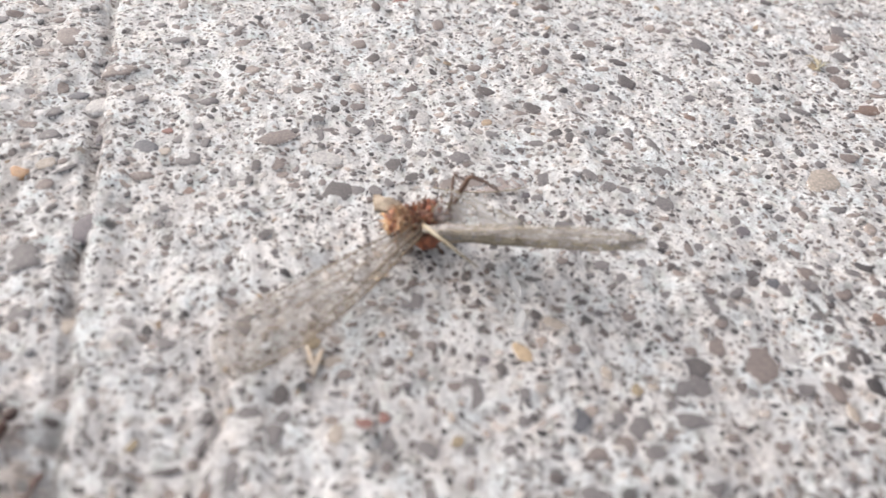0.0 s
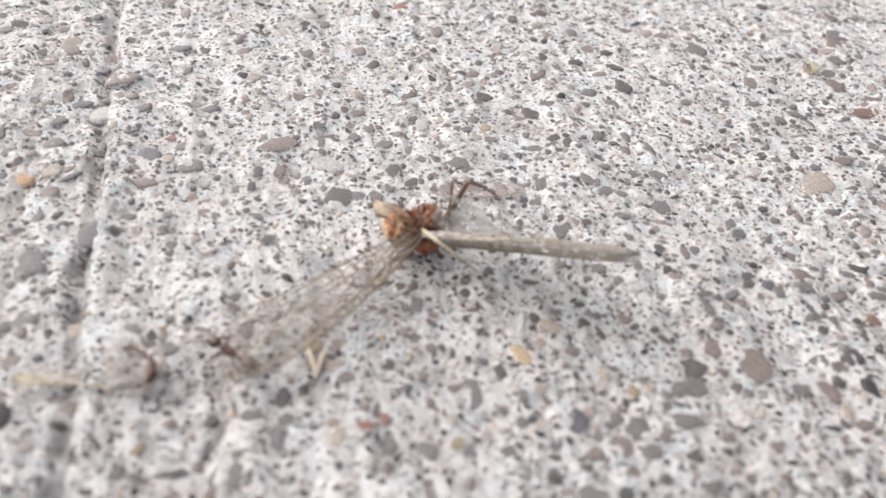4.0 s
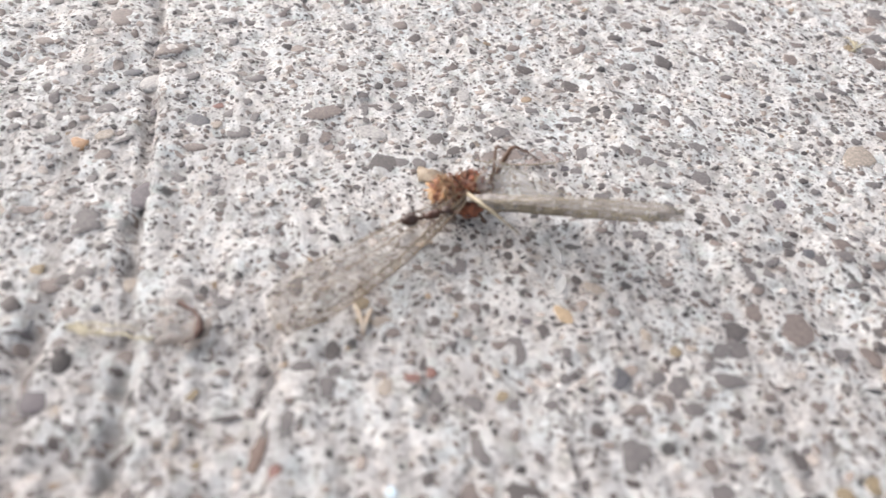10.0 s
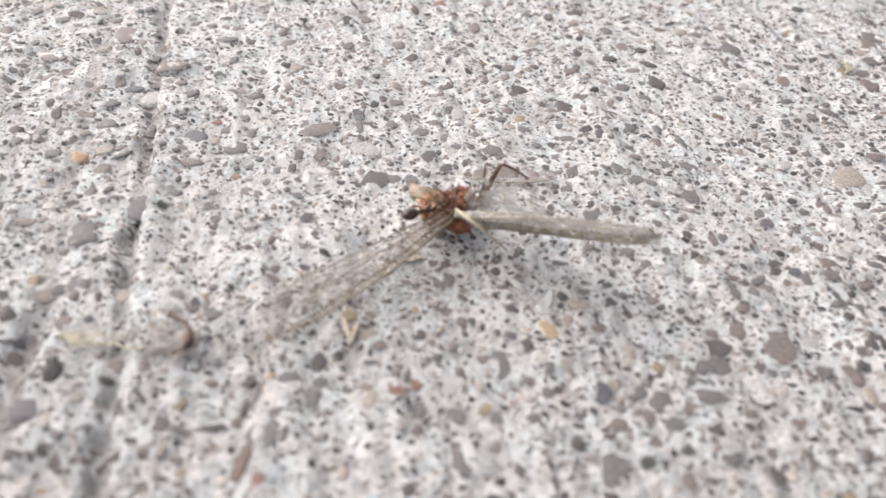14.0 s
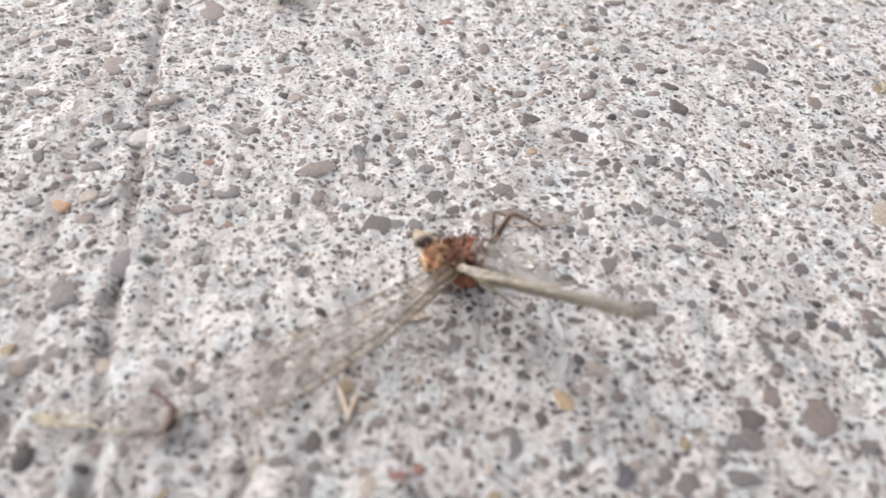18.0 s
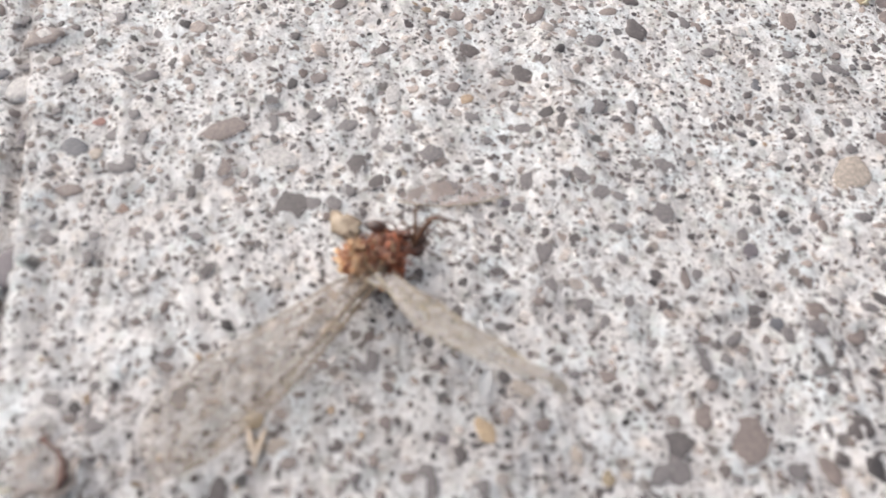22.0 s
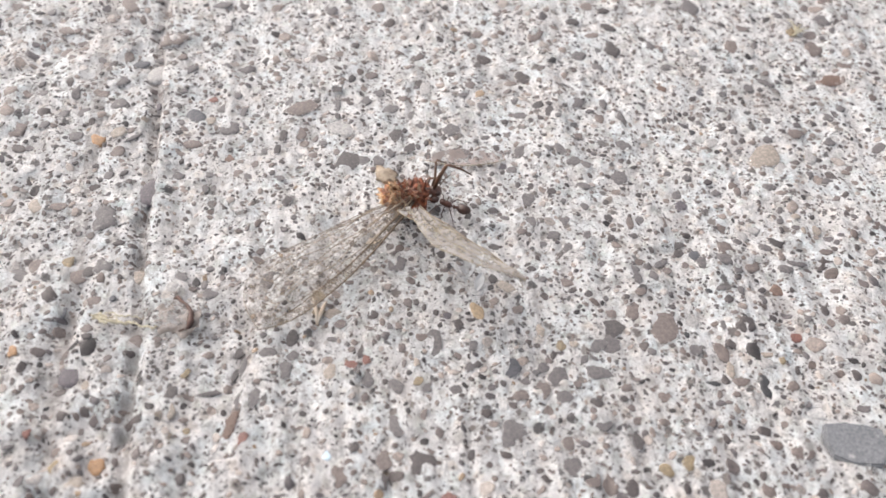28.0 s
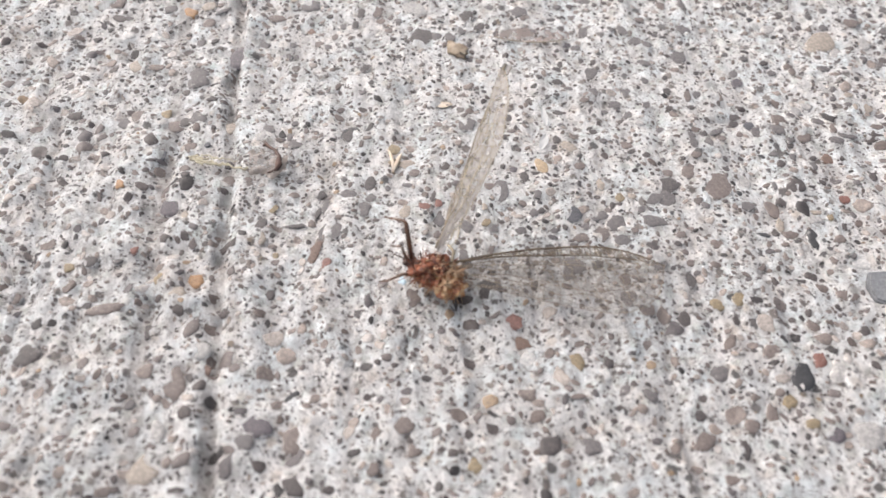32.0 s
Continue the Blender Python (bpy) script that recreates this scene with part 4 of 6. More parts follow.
stones("grey", [
    (-13.6, 6.9, 1.7, 1.5, -17), (-24.8, 6.6, 0.9, 0.9, 9), (-2.7, 5.4, 1.0, 1.4, 9), (-17.8, 21.3, 1.4, 1.0, 10), (-18.3, 12.7, 1.6, 0.7, 47), (-20.8, 13.7, 1.4, 0.6, 9),
    (-14.0, 0.7, 0.8, 1.0, 36), (-16.0, 1.4, 1.0, 0.8, 9), (-19.8, -3.1, 1.6, 2.4, 8), (13.3, 14.0, 1.4, 1.2, 9), (15.2, 18.5, 1.0, 1.3, 9), (23.7, 28.4, 1.7, 2.0, 10),
    (3.6, 9.1, 1.2, 1.3, -43), (13.1, 29.7, 1.1, 1.4, 10), (8.9, 11.6, 1.1, 0.9, 9), (9.3, 7.8, 1.3, 1.2, 9), (16.8, 6.3, 1.3, 1.5, 9), (9.9, 2.9, 0.9, 1.3, 9),
])
stones("grey", [
    (36.0, 28.6, 1.8, 1.3, 10), (27.9, 18.0, 1.1, 0.9, -38), (37.3, 33.1, 1.7, 2.1, 10), (15.8, -8.8, 1.3, 1.3, 8), (9.5, -16.2, 0.8, 1.1, 8), (13.5, -17.5, 1.2, 1.2, 8),
    (28.4, -0.9, 1.1, 0.7, 8), (17.7, -3.2, 0.7, 1.0, 8), (-20.0, 37.8, 1.1, 2.1, 10), (-12.2, 37.0, 0.9, 2.3, 10), (-8.4, 22.3, 1.1, 1.5, 9), (12.0, 36.7, 0.9, 1.9, 9),
    (6.2, 31.0, 1.0, 1.1, 9), (13.6, 19.8, 1.1, 1.3, 8), (-7.9, -31.1, 1.3, 0.9, 10), (-15.2, -29.7, 0.6, 0.7, 10), (19.1, -21.9, 1.2, 1.1, 10), (14.7, -24.4, 1.2, 0.9, 10),
])
stones("grey", [
    (11.7, -27.9, 1.3, 1.0, 10),
])
stones("tan", [
    (-16.0, -7.6, 0.9, 1.1, 7), (-16.4, -16.2, 0.5, 0.9, 6), (-10.9, -17.1, 0.7, 0.9, 6), (8.8, -5.2, 1.4, 0.7, -31), (-21.5, 4.9, 1.1, 1.2, 9), (-24.7, -2.8, 1.2, 1.3, 9),
    (28.3, 10.2, 2.5, 2.2, 9), (-14.8, -22.2, 1.1, 0.8, 22), (-12.8, -33.4, 1.5, 1.9, 10),
])
stones("violet", [
    (-17.6, -15.4, 1.6, 1.4, -18), (-17.3, -0.3, 1.7, 2.3, 9), (-7.6, -30.0, 1.7, 1.3, -11), (25.7, -24.9, 1.0, 1.0, 10),
])
stones("orange", [
    (-21.6, -14.4, 0.6, 0.8, 6), (-14.2, -20.9, 1.0, 1.1, 5), (-22.8, 4.1, 1.1, 1.3, 9),
])
stones("red", [
    (-18.6, -19.4, 0.5, 1.0, 5), (-6.2, -18.2, 0.6, 0.9, 5), (-1.5, 31.6, 1.4, 1.6, 9), (6.2, -20.4, 1.4, 1.1, -25), (25.3, -19.8, 0.8, 1.2, 10),
])
stones("dark", [
    (-9.3, -21.0, 0.8, 0.8, 5), (-11.2, -15.9, 0.6, 1.2, 6), (-9.0, -15.5, 1.5, 0.3, 16), (-4.8, -10.9, 0.7, 1.3, 6), (-8.1, -12.5, 0.8, 0.7, 6), (-7.2, -6.7, 1.0, 1.3, 7),
    (15.8, -7.5, 1.9, 1.5, 37), (17.2, -15.2, 1.4, 1.0, -53), (17.1, -18.3, 1.0, 1.0, -44), (4.6, -18.4, 1.6, 1.3, 40), (2.4, -19.7, 0.7, 0.9, 5), (0.4, -17.9, 0.6, 0.7, 5),
    (5.8, -8.6, 0.6, 0.9, 7), (7.4, -17.4, 0.5, 0.6, 5), (18.8, -0.5, 0.7, 0.6, 7), (-3.8, 4.9, 1.5, 2.4, 9), (-0.6, 8.2, 1.1, 1.2, 9), (0.7, 7.1, 1.3, 0.8, 35),
])
stones("dark", [
    (-15.9, 21.6, 0.8, 0.8, 10), (-34.7, 10.1, 1.0, 0.6, 9), (-28.9, -0.3, 0.9, 0.5, 39), (-7.6, 0.3, 0.9, 0.7, 47), (8.9, 16.4, 1.3, 1.6, 9), (16.5, 21.3, 1.4, 1.7, 9),
    (13.0, 24.3, 1.3, 0.8, 10), (23.5, 6.6, 0.7, 0.5, 9), (9.8, 27.7, 0.7, 0.8, 10), (11.2, 12.3, 0.7, 1.0, 9), (25.0, -6.1, 1.4, 1.2, 8), (20.9, 0.4, 0.9, 0.7, 8),
    (30.7, -4.0, 0.6, 0.7, 8), (24.1, -4.0, 0.6, 0.7, 8), (7.8, -4.6, 0.6, 0.8, 8), (14.9, -13.2, 0.8, 0.7, -27), (-30.3, 29.7, 1.3, 1.6, 9), (2.0, 35.9, 0.8, 1.4, 10),
])
stones("dark", [
    (1.9, 41.4, 1.1, 1.3, 10), (-25.7, 31.0, 1.2, 1.2, 10), (-5.6, 18.1, 0.8, 0.7, 8), (-25.4, 25.3, 0.8, 1.0, 9), (18.5, 41.4, 1.0, 1.8, 10), (7.9, 45.5, 1.1, 2.0, 10),
    (8.2, 31.0, 1.1, 1.3, 9), (16.2, 24.2, 1.3, 0.9, -32), (32.1, 38.3, 1.2, 1.0, -40), (15.8, 26.5, 1.2, 0.8, 9), (-21.3, -20.7, 0.9, 0.9, 10), (-22.1, -27.9, 1.5, 1.4, 35),
    (-15.6, -25.0, 0.8, 1.0, 10), (-3.3, -21.4, 0.8, 0.7, 10), (0.1, -22.0, 0.8, 1.1, 10), (-4.5, -33.0, 1.4, 0.9, -25), (-10.7, -34.4, 0.9, 0.6, 9), (12.4, -22.3, 0.7, 0.9, 10),
])
stones("dark", [
    (17.8, -24.9, 0.9, 0.7, 10), (9.3, -28.2, 1.3, 1.2, 10), (28.4, -17.3, 0.7, 0.7, 10), (20.4, -26.6, 0.7, 1.4, 10),
])
stones("rust", [
    (-7.2, -17.4, 0.7, 1.7, -6), (35.6, 20.6, 3.0, 1.4, 9), (27.8, -2.5, 1.1, 1.0, 8), (-11.5, -27.0, 0.7, 0.7, 10), (7.0, -21.8, 1.0, 0.9, 10),
])
stones("slate", [
    (9.3, -11.3, 1.4, 1.4, 6), (-16.3, 7.4, 1.5, 1.9, 9),
])
stones("blue", [
    (-1.1, -18.6, 0.5, 0.5, 5),
])
stones("white", [
    (10.6, -17.0, 0.3, 0.4, 5), (9.1, -14.0, 0.6, 0.8, 6), (-26.6, 0.4, 0.8, 0.8, 9), (28.9, -11.9, 1.7, 0.8, -10), (6.8, -5.7, 1.0, 0.8, -16), (7.5, -22.9, 0.8, 1.1, 10),
    (12.1, -23.3, 1.0, 0.8, 10),
])
stones("pale", [
    (-20.5, 12.0, 2.0, 1.7, 25), (-5.1, 8.2, 1.9, 1.4, -24), (29.5, 9.1, 0.8, 1.4, 9), (38.1, 40.1, 2.1, 1.9, 9), (-12.3, -25.8, 1.4, 1.2, 10), (-13.0, -31.1, 0.8, 1.4, 10),
    (26.6, -20.8, 1.5, 1.4, 10), (27.6, -24.5, 1.7, 1.7, 10),
])
stones("black", [
    (25.9, -10.4, 1.0, 1.6, 23), (22.4, -10.7, 1.0, 0.4, 8), (-6.0, -27.7, 1.0, 0.4, 44), (24.1, -21.4, 1.5, 1.8, 10),
])

stones("black", [(-7.2, -6.5, 1.2, 1.0, 30)])
stones("ochre", [(-3.75, -7.6, 0.95, 0.8, 70)])
stones("honey", [(6.9, -7.4, 0.75, 1.5, 38)])
stones("tan", [(-2.6, -8.8, 1.0, 0.8, 10)])

stones("pale", [
    (20.0, 29.1, 0.8, 1.3, 5), (32.5, 27.2, 0.5, 0.7, 5), (28.6, 22.7, 0.7, 1.4, 5), (23.4, 21.7, 1.0, 0.8, 5), (-23.9, 14.1, 1.0, 0.8, 5), (-13.4, -8.3, 0.8, 0.7, 5),
    (21.4, -6.1, 1.0, 1.2, 5), (6.4, -0.3, 0.5, 0.4, 5), (1.0, 13.7, 0.9, 1.4, 5), (-19.5, 2.9, 0.7, 0.6, 5), (-17.3, 2.2, 1.0, 1.0, 5), (-12.9, 2.8, 0.9, 0.7, -15),
    (31.9, 10.6, 1.0, 1.4, 5), (24.2, 11.1, 1.0, 1.1, 5), (13.8, -2.0, 0.6, 0.5, 5), (26.0, -8.8, 1.1, 0.8, 5), (26.6, 2.6, 0.9, 0.7, 5), (25.6, 1.8, 0.9, 0.9, 5),
])
stones("grey", [
    (21.7, 28.5, 0.8, 0.6, 5), (24.3, 26.6, 0.5, 0.8, 5), (28.5, 31.0, 0.6, 0.9, 5), (31.7, 28.3, 0.9, 0.7, -25), (36.6, 27.1, 0.7, 0.8, 5), (35.4, 25.8, 0.6, 0.5, 5),
    (36.1, 24.2, 0.4, 0.7, 5), (29.1, 23.7, 0.5, 0.7, 5), (21.2, 19.7, 1.1, 0.8, 5), (26.3, 19.8, 0.8, 0.7, 5), (29.4, 18.9, 1.6, 0.6, -30), (30.6, 19.4, 0.5, 0.6, 5),
    (33.4, 19.0, 0.9, 0.5, 35), (25.6, 16.9, 0.7, 0.7, 5), (19.8, 22.3, 0.9, 1.0, 5), (-31.2, 22.1, 1.2, 0.9, 30), (-25.7, 21.7, 0.5, 0.4, 5), (-24.4, 23.0, 0.6, 0.6, 5),
])
stones("grey", [
    (-23.6, 23.2, 0.8, 0.5, 30), (-31.6, 17.8, 0.7, 0.9, 5), (-22.3, 17.7, 0.5, 1.0, 5), (-16.6, 18.7, 0.7, 1.1, 5), (-15.5, 13.5, 0.9, 1.2, 5), (-19.7, 23.5, 0.7, 0.8, 5),
    (-22.1, 14.7, 0.3, 0.7, 5), (23.6, -6.1, 0.5, 0.7, 5), (21.4, -8.3, 1.1, 0.8, 5), (18.5, -9.0, 0.6, 0.5, 5), (28.9, -7.7, 0.5, 0.5, 5), (29.3, -5.0, 0.5, 0.5, 5),
    (28.3, -11.5, 0.5, 0.5, 5), (-11.5, -7.6, 0.4, 0.8, 5), (-11.3, -6.3, 0.7, 0.4, 5), (-11.3, -10.0, 0.8, 0.5, 5), (-12.2, -9.6, 0.5, 0.4, 5), (-9.8, -11.4, 0.5, 0.3, 5),
])
stones("grey", [
    (-6.6, -11.1, 0.4, 0.5, 5), (-6.1, -12.3, 1.0, 0.8, 5), (-4.5, -12.2, 0.7, 0.7, 5), (1.3, -9.3, 0.4, 0.5, 5), (-2.2, -10.8, 0.7, 0.4, 5), (-3.5, -11.2, 0.4, 0.4, 5),
    (-1.2, -11.0, 0.4, 0.3, 5), (6.9, -10.1, 0.6, 0.7, 5), (15.0, -9.0, 1.4, 0.8, 35), (14.7, -10.0, 0.6, 0.3, -15), (14.1, -10.2, 0.5, 0.5, 5), (12.5, -11.6, 1.3, 1.3, 5),
    (10.5, -12.1, 0.6, 0.6, 5), (6.1, -13.3, 0.8, 0.6, 5), (11.5, -11.0, 0.7, 0.8, 5), (11.0, -11.5, 0.5, 0.4, 5), (8.3, -12.8, 0.5, 0.5, 5), (4.2, -13.3, 0.6, 0.8, 5),
])
stones("grey", [
    (10.2, 0.7, 0.7, 1.0, 5), (14.1, 2.8, 0.6, 0.6, 5), (12.7, 1.1, 0.9, 0.7, -30), (11.9, -0.1, 1.0, 0.7, 5), (13.0, -1.2, 0.8, 0.9, 5), (11.1, -0.9, 0.8, 0.4, 5),
    (14.3, 0.2, 0.6, 0.7, 5), (15.4, -2.2, 0.7, 0.6, 5), (11.2, -4.3, 0.5, 0.5, 5), (15.6, -5.1, 0.4, 0.4, 5), (8.4, 0.8, 0.8, 0.4, -15), (12.5, 3.1, 0.4, 0.5, 5),
    (24.2, -0.5, 1.2, 1.0, -25), (25.0, -1.2, 0.6, 0.9, 5), (27.2, 0.9, 1.0, 0.6, -15), (17.6, -2.5, 0.7, 0.4, -15), (18.9, -2.9, 0.7, 0.6, 5), (25.0, -3.1, 0.6, 0.7, 5),
])
stones("grey", [
    (23.6, -3.2, 0.7, 0.4, 5), (26.5, -3.6, 0.6, 0.8, 5), (28.6, 3.5, 0.5, 0.5, 5), (28.7, 4.5, 0.6, 0.6, 5), (18.2, 2.3, 0.6, 0.7, 5), (22.5, -1.1, 0.8, 0.8, 5),
    (19.5, -1.6, 1.0, 0.5, 30), (29.2, -0.2, 1.3, 0.6, -10), (28.8, 12.1, 0.8, 0.7, 5), (23.5, 13.1, 0.6, 1.0, 5), (26.0, 12.4, 0.7, 0.6, 5), (25.3, 15.0, 0.8, 0.5, 5),
    (34.3, 15.5, 0.9, 0.8, 5), (28.9, 14.1, 0.8, 0.7, 5), (33.8, 12.5, 1.0, 0.7, 5), (28.2, 6.8, 1.0, 0.7, 5), (21.1, 5.1, 0.7, 0.8, 5), (21.9, 6.7, 0.7, 0.8, 5),
])
stones("grey", [
    (20.5, 7.1, 0.5, 0.5, 5), (31.6, 8.7, 0.6, 0.8, 5), (32.9, 8.2, 0.8, 0.7, 5), (35.5, 16.8, 0.7, 0.8, 5), (24.1, 5.7, 0.7, 0.6, 5), (5.8, 12.2, 0.9, 0.7, 5),
    (8.3, 13.2, 0.5, 0.6, 5), (12.2, 8.4, 1.0, 1.1, 5), (17.0, 12.7, 0.7, 1.2, 5), (11.9, 11.8, 0.5, 0.4, 5), (14.5, 13.0, 0.7, 0.4, 5), (6.7, 10.6, 0.7, 0.6, 5),
    (6.3, 8.9, 0.7, 0.4, 5), (13.3, 7.2, 1.1, 0.9, 5), (17.1, 9.6, 1.2, 1.2, -25), (14.2, 6.9, 0.8, 0.5, -30), (8.6, 5.8, 0.7, 0.8, -35), (14.0, 4.8, 1.0, 0.6, -15),
])
stones("grey", [
    (4.1, 13.2, 0.7, 0.6, 5), (4.8, 6.9, 0.8, 0.7, 5), (15.6, 14.2, 0.6, 1.2, 5), (11.2, 8.3, 0.5, 0.6, 5), (-9.5, 10.3, 0.7, 0.9, 5), (-12.9, 8.9, 0.6, 1.0, 5),
    (-11.8, 8.6, 0.8, 0.4, -15), (-6.1, 6.5, 0.6, 0.6, 5), (-2.7, 12.5, 0.9, 0.8, 5), (-3.5, 11.7, 1.1, 0.8, 30), (-1.4, 11.0, 1.0, 1.0, 5), (-5.8, 10.6, 0.7, 1.3, 5),
    (0.3, 10.5, 0.7, 0.9, 5), (1.2, 9.3, 1.0, 0.6, 5), (2.4, 11.0, 0.8, 0.6, 5), (-10.9, 2.1, 0.6, 0.6, 5), (-8.6, 2.3, 0.8, 0.6, 5), (-1.6, 5.2, 0.9, 0.9, 5),
])
stones("grey", [
    (-0.9, 6.2, 0.8, 0.7, 5), (-10.3, 5.0, 0.6, 0.6, 5), (-12.3, 7.1, 0.5, 0.4, 5), (-28.4, 8.0, 0.7, 0.7, 5), (-26.2, 6.1, 0.8, 0.8, 5), (-27.0, 4.6, 0.9, 0.7, 40),
    (-20.2, 4.6, 1.1, 0.5, 40), (-24.5, 4.0, 1.2, 0.8, 5), (-22.5, 8.1, 1.2, 1.2, 5), (-23.3, 10.5, 1.3, 1.2, 5), (-14.4, 8.8, 0.9, 0.9, 5), (-18.0, 10.2, 0.6, 0.6, 5),
    (-13.8, 10.5, 0.7, 0.8, 5), (-17.4, 0.7, 1.0, 0.6, 5), (-17.1, 6.6, 0.5, 0.5, 5), (-20.9, 0.8, 0.7, 0.9, 5), (-13.2, 1.1, 0.6, 0.6, 5), (-13.8, 2.0, 0.7, 0.5, 5),
])
stones("brown", [
    (22.6, 25.1, 0.6, 0.8, 5), (20.6, 22.0, 1.0, 1.0, 5), (29.7, 20.3, 0.6, 0.7, 5), (27.9, 20.6, 0.3, 0.7, 5), (36.6, 20.7, 0.6, 1.0, 5), (-33.8, 23.2, 0.8, 1.1, 5),
    (-28.4, 12.9, 1.0, 1.0, 5), (-18.5, 23.3, 0.7, 1.2, 5), (-17.6, 23.4, 0.7, 0.9, 5), (22.1, -9.0, 0.4, 0.5, 5), (20.6, -8.6, 0.4, 0.5, 5), (24.4, -10.2, 1.2, 0.6, 5),
    (27.5, -10.4, 0.8, 0.7, 5), (19.2, -12.2, 0.8, 0.8, 5), (16.8, -11.9, 0.7, 0.5, 5), (23.9, -11.3, 0.6, 0.4, 5), (22.8, -11.5, 0.3, 0.8, 5), (-18.1, -10.0, 1.0, 0.7, 5),
])
stones("brown", [
    (-14.6, -12.5, 0.9, 1.1, 5), (-13.2, -12.4, 0.6, 0.5, 5), (-1.9, -9.5, 0.7, 0.7, 5), (1.9, -9.2, 0.5, 0.5, 5), (3.5, -9.9, 0.8, 0.6, 5), (0.8, -9.1, 0.4, 0.6, 5),
    (6.0, -10.7, 0.6, 0.6, 5), (16.0, -6.2, 0.8, 0.6, 5), (10.2, -13.2, 1.1, 0.7, 5), (13.7, -12.0, 0.5, 0.5, 5), (9.6, -7.0, 0.8, 0.6, 5), (17.4, 1.7, 0.7, 1.1, 5),
    (9.6, -0.3, 0.6, 0.6, 5), (25.7, 6.0, 0.6, 0.7, 5), (25.4, 6.6, 0.7, 0.7, 5), (19.9, -2.2, 0.6, 0.6, 5), (26.1, -0.8, 1.0, 1.1, 5), (19.9, 2.2, 0.4, 1.0, 5),
])
stones("brown", [
    (13.5, 10.0, 0.8, 0.6, 5), (15.3, 12.4, 0.7, 1.1, 5), (-8.1, 7.1, 1.2, 1.1, 5), (-11.7, 2.4, 0.7, 0.7, 5), (-20.6, 5.2, 0.5, 0.6, 5), (-15.8, 4.7, 1.4, 0.9, 5),
    (-6.6, 4.9, 0.7, 0.6, 5), (-10.6, 3.5, 0.7, 0.6, 5), (31.6, 1.1, 0.9, 0.6, 5), (28.3, 0.3, 0.6, 0.8, 5), (21.3, -1.4, 0.5, 0.6, 5), (17.9, -4.4, 0.7, 0.6, 5),
    (-28.5, 15.6, 0.5, 0.8, 5),
])
stones("dark", [
    (23.7, 25.1, 0.6, 0.8, 5), (26.6, 30.9, 0.6, 0.6, 5), (34.0, 25.3, 0.5, 0.8, 5), (32.7, 21.3, 0.6, 0.8, 5), (31.6, 19.5, 0.7, 0.5, -20), (28.9, 17.9, 0.5, 0.6, 5),
    (-23.4, 20.9, 1.0, 0.6, -10), (-30.3, 17.4, 0.3, 0.5, 5), (-24.3, 12.0, 0.7, 1.0, 5), (-22.7, 16.7, 0.6, 0.8, 5), (-19.9, 17.3, 0.4, 0.5, 5), (-20.3, 16.8, 0.4, 0.5, 5),
    (-16.3, 21.8, 0.4, 0.6, 5), (22.2, 22.5, 0.3, 0.4, 5), (24.0, -7.4, 0.7, 0.9, -35), (19.3, -9.8, 0.5, 0.3, 5), (27.0, -5.0, 0.7, 0.5, 5), (28.1, -9.0, 0.4, 0.5, 5),
])
stones("dark", [
    (25.5, -7.3, 0.3, 0.3, 5), (27.7, -12.1, 0.3, 0.3, 5), (16.6, -12.7, 0.5, 0.4, 5), (-19.2, -7.7, 0.9, 0.9, 5), (-18.6, -10.8, 0.5, 0.4, 5), (-20.3, -11.9, 0.6, 0.3, 5),
    (-17.5, -12.8, 0.7, 0.4, 5), (-15.1, -10.9, 0.8, 0.7, 5), (-11.4, -5.5, 0.5, 0.5, 5), (-18.0, -5.3, 0.7, 0.5, 5), (-17.1, -7.9, 0.4, 0.4, 5), (-10.1, -9.7, 0.4, 0.3, 5),
    (-7.8, -14.0, 0.4, 0.9, -15), (-2.5, -7.8, 0.4, 0.4, 5), (-2.3, -10.0, 0.2, 0.5, 5), (-0.2, -11.5, 0.5, 0.8, 5), (2.8, -7.2, 0.4, 0.5, 5), (2.5, -8.2, 0.4, 0.4, 5),
])
stones("dark", [
    (3.4, -7.5, 0.3, 0.5, 5), (-3.5, -11.9, 0.3, 0.3, 5), (-1.7, -14.6, 0.4, 0.4, 5), (7.3, -11.3, 0.5, 0.5, 5), (12.1, -10.0, 0.3, 0.7, 5), (12.0, -9.0, 0.2, 0.3, 5),
    (9.6, -9.5, 0.2, 0.3, 5), (6.6, -8.2, 0.7, 0.3, 5), (9.0, -12.5, 0.4, 0.4, 5), (16.5, -7.3, 0.5, 0.8, 5), (4.2, -7.8, 0.4, 0.4, 5), (4.7, -12.7, 0.4, 0.3, 5),
    (10.4, -3.5, 0.6, 0.5, 5), (7.7, -5.3, 0.4, 0.4, 5), (14.4, -5.0, 0.6, 0.5, 5), (13.3, -4.9, 0.5, 0.4, 5), (4.0, -5.0, 0.3, 0.4, 5), (4.7, -3.9, 0.3, 0.5, 5),
])
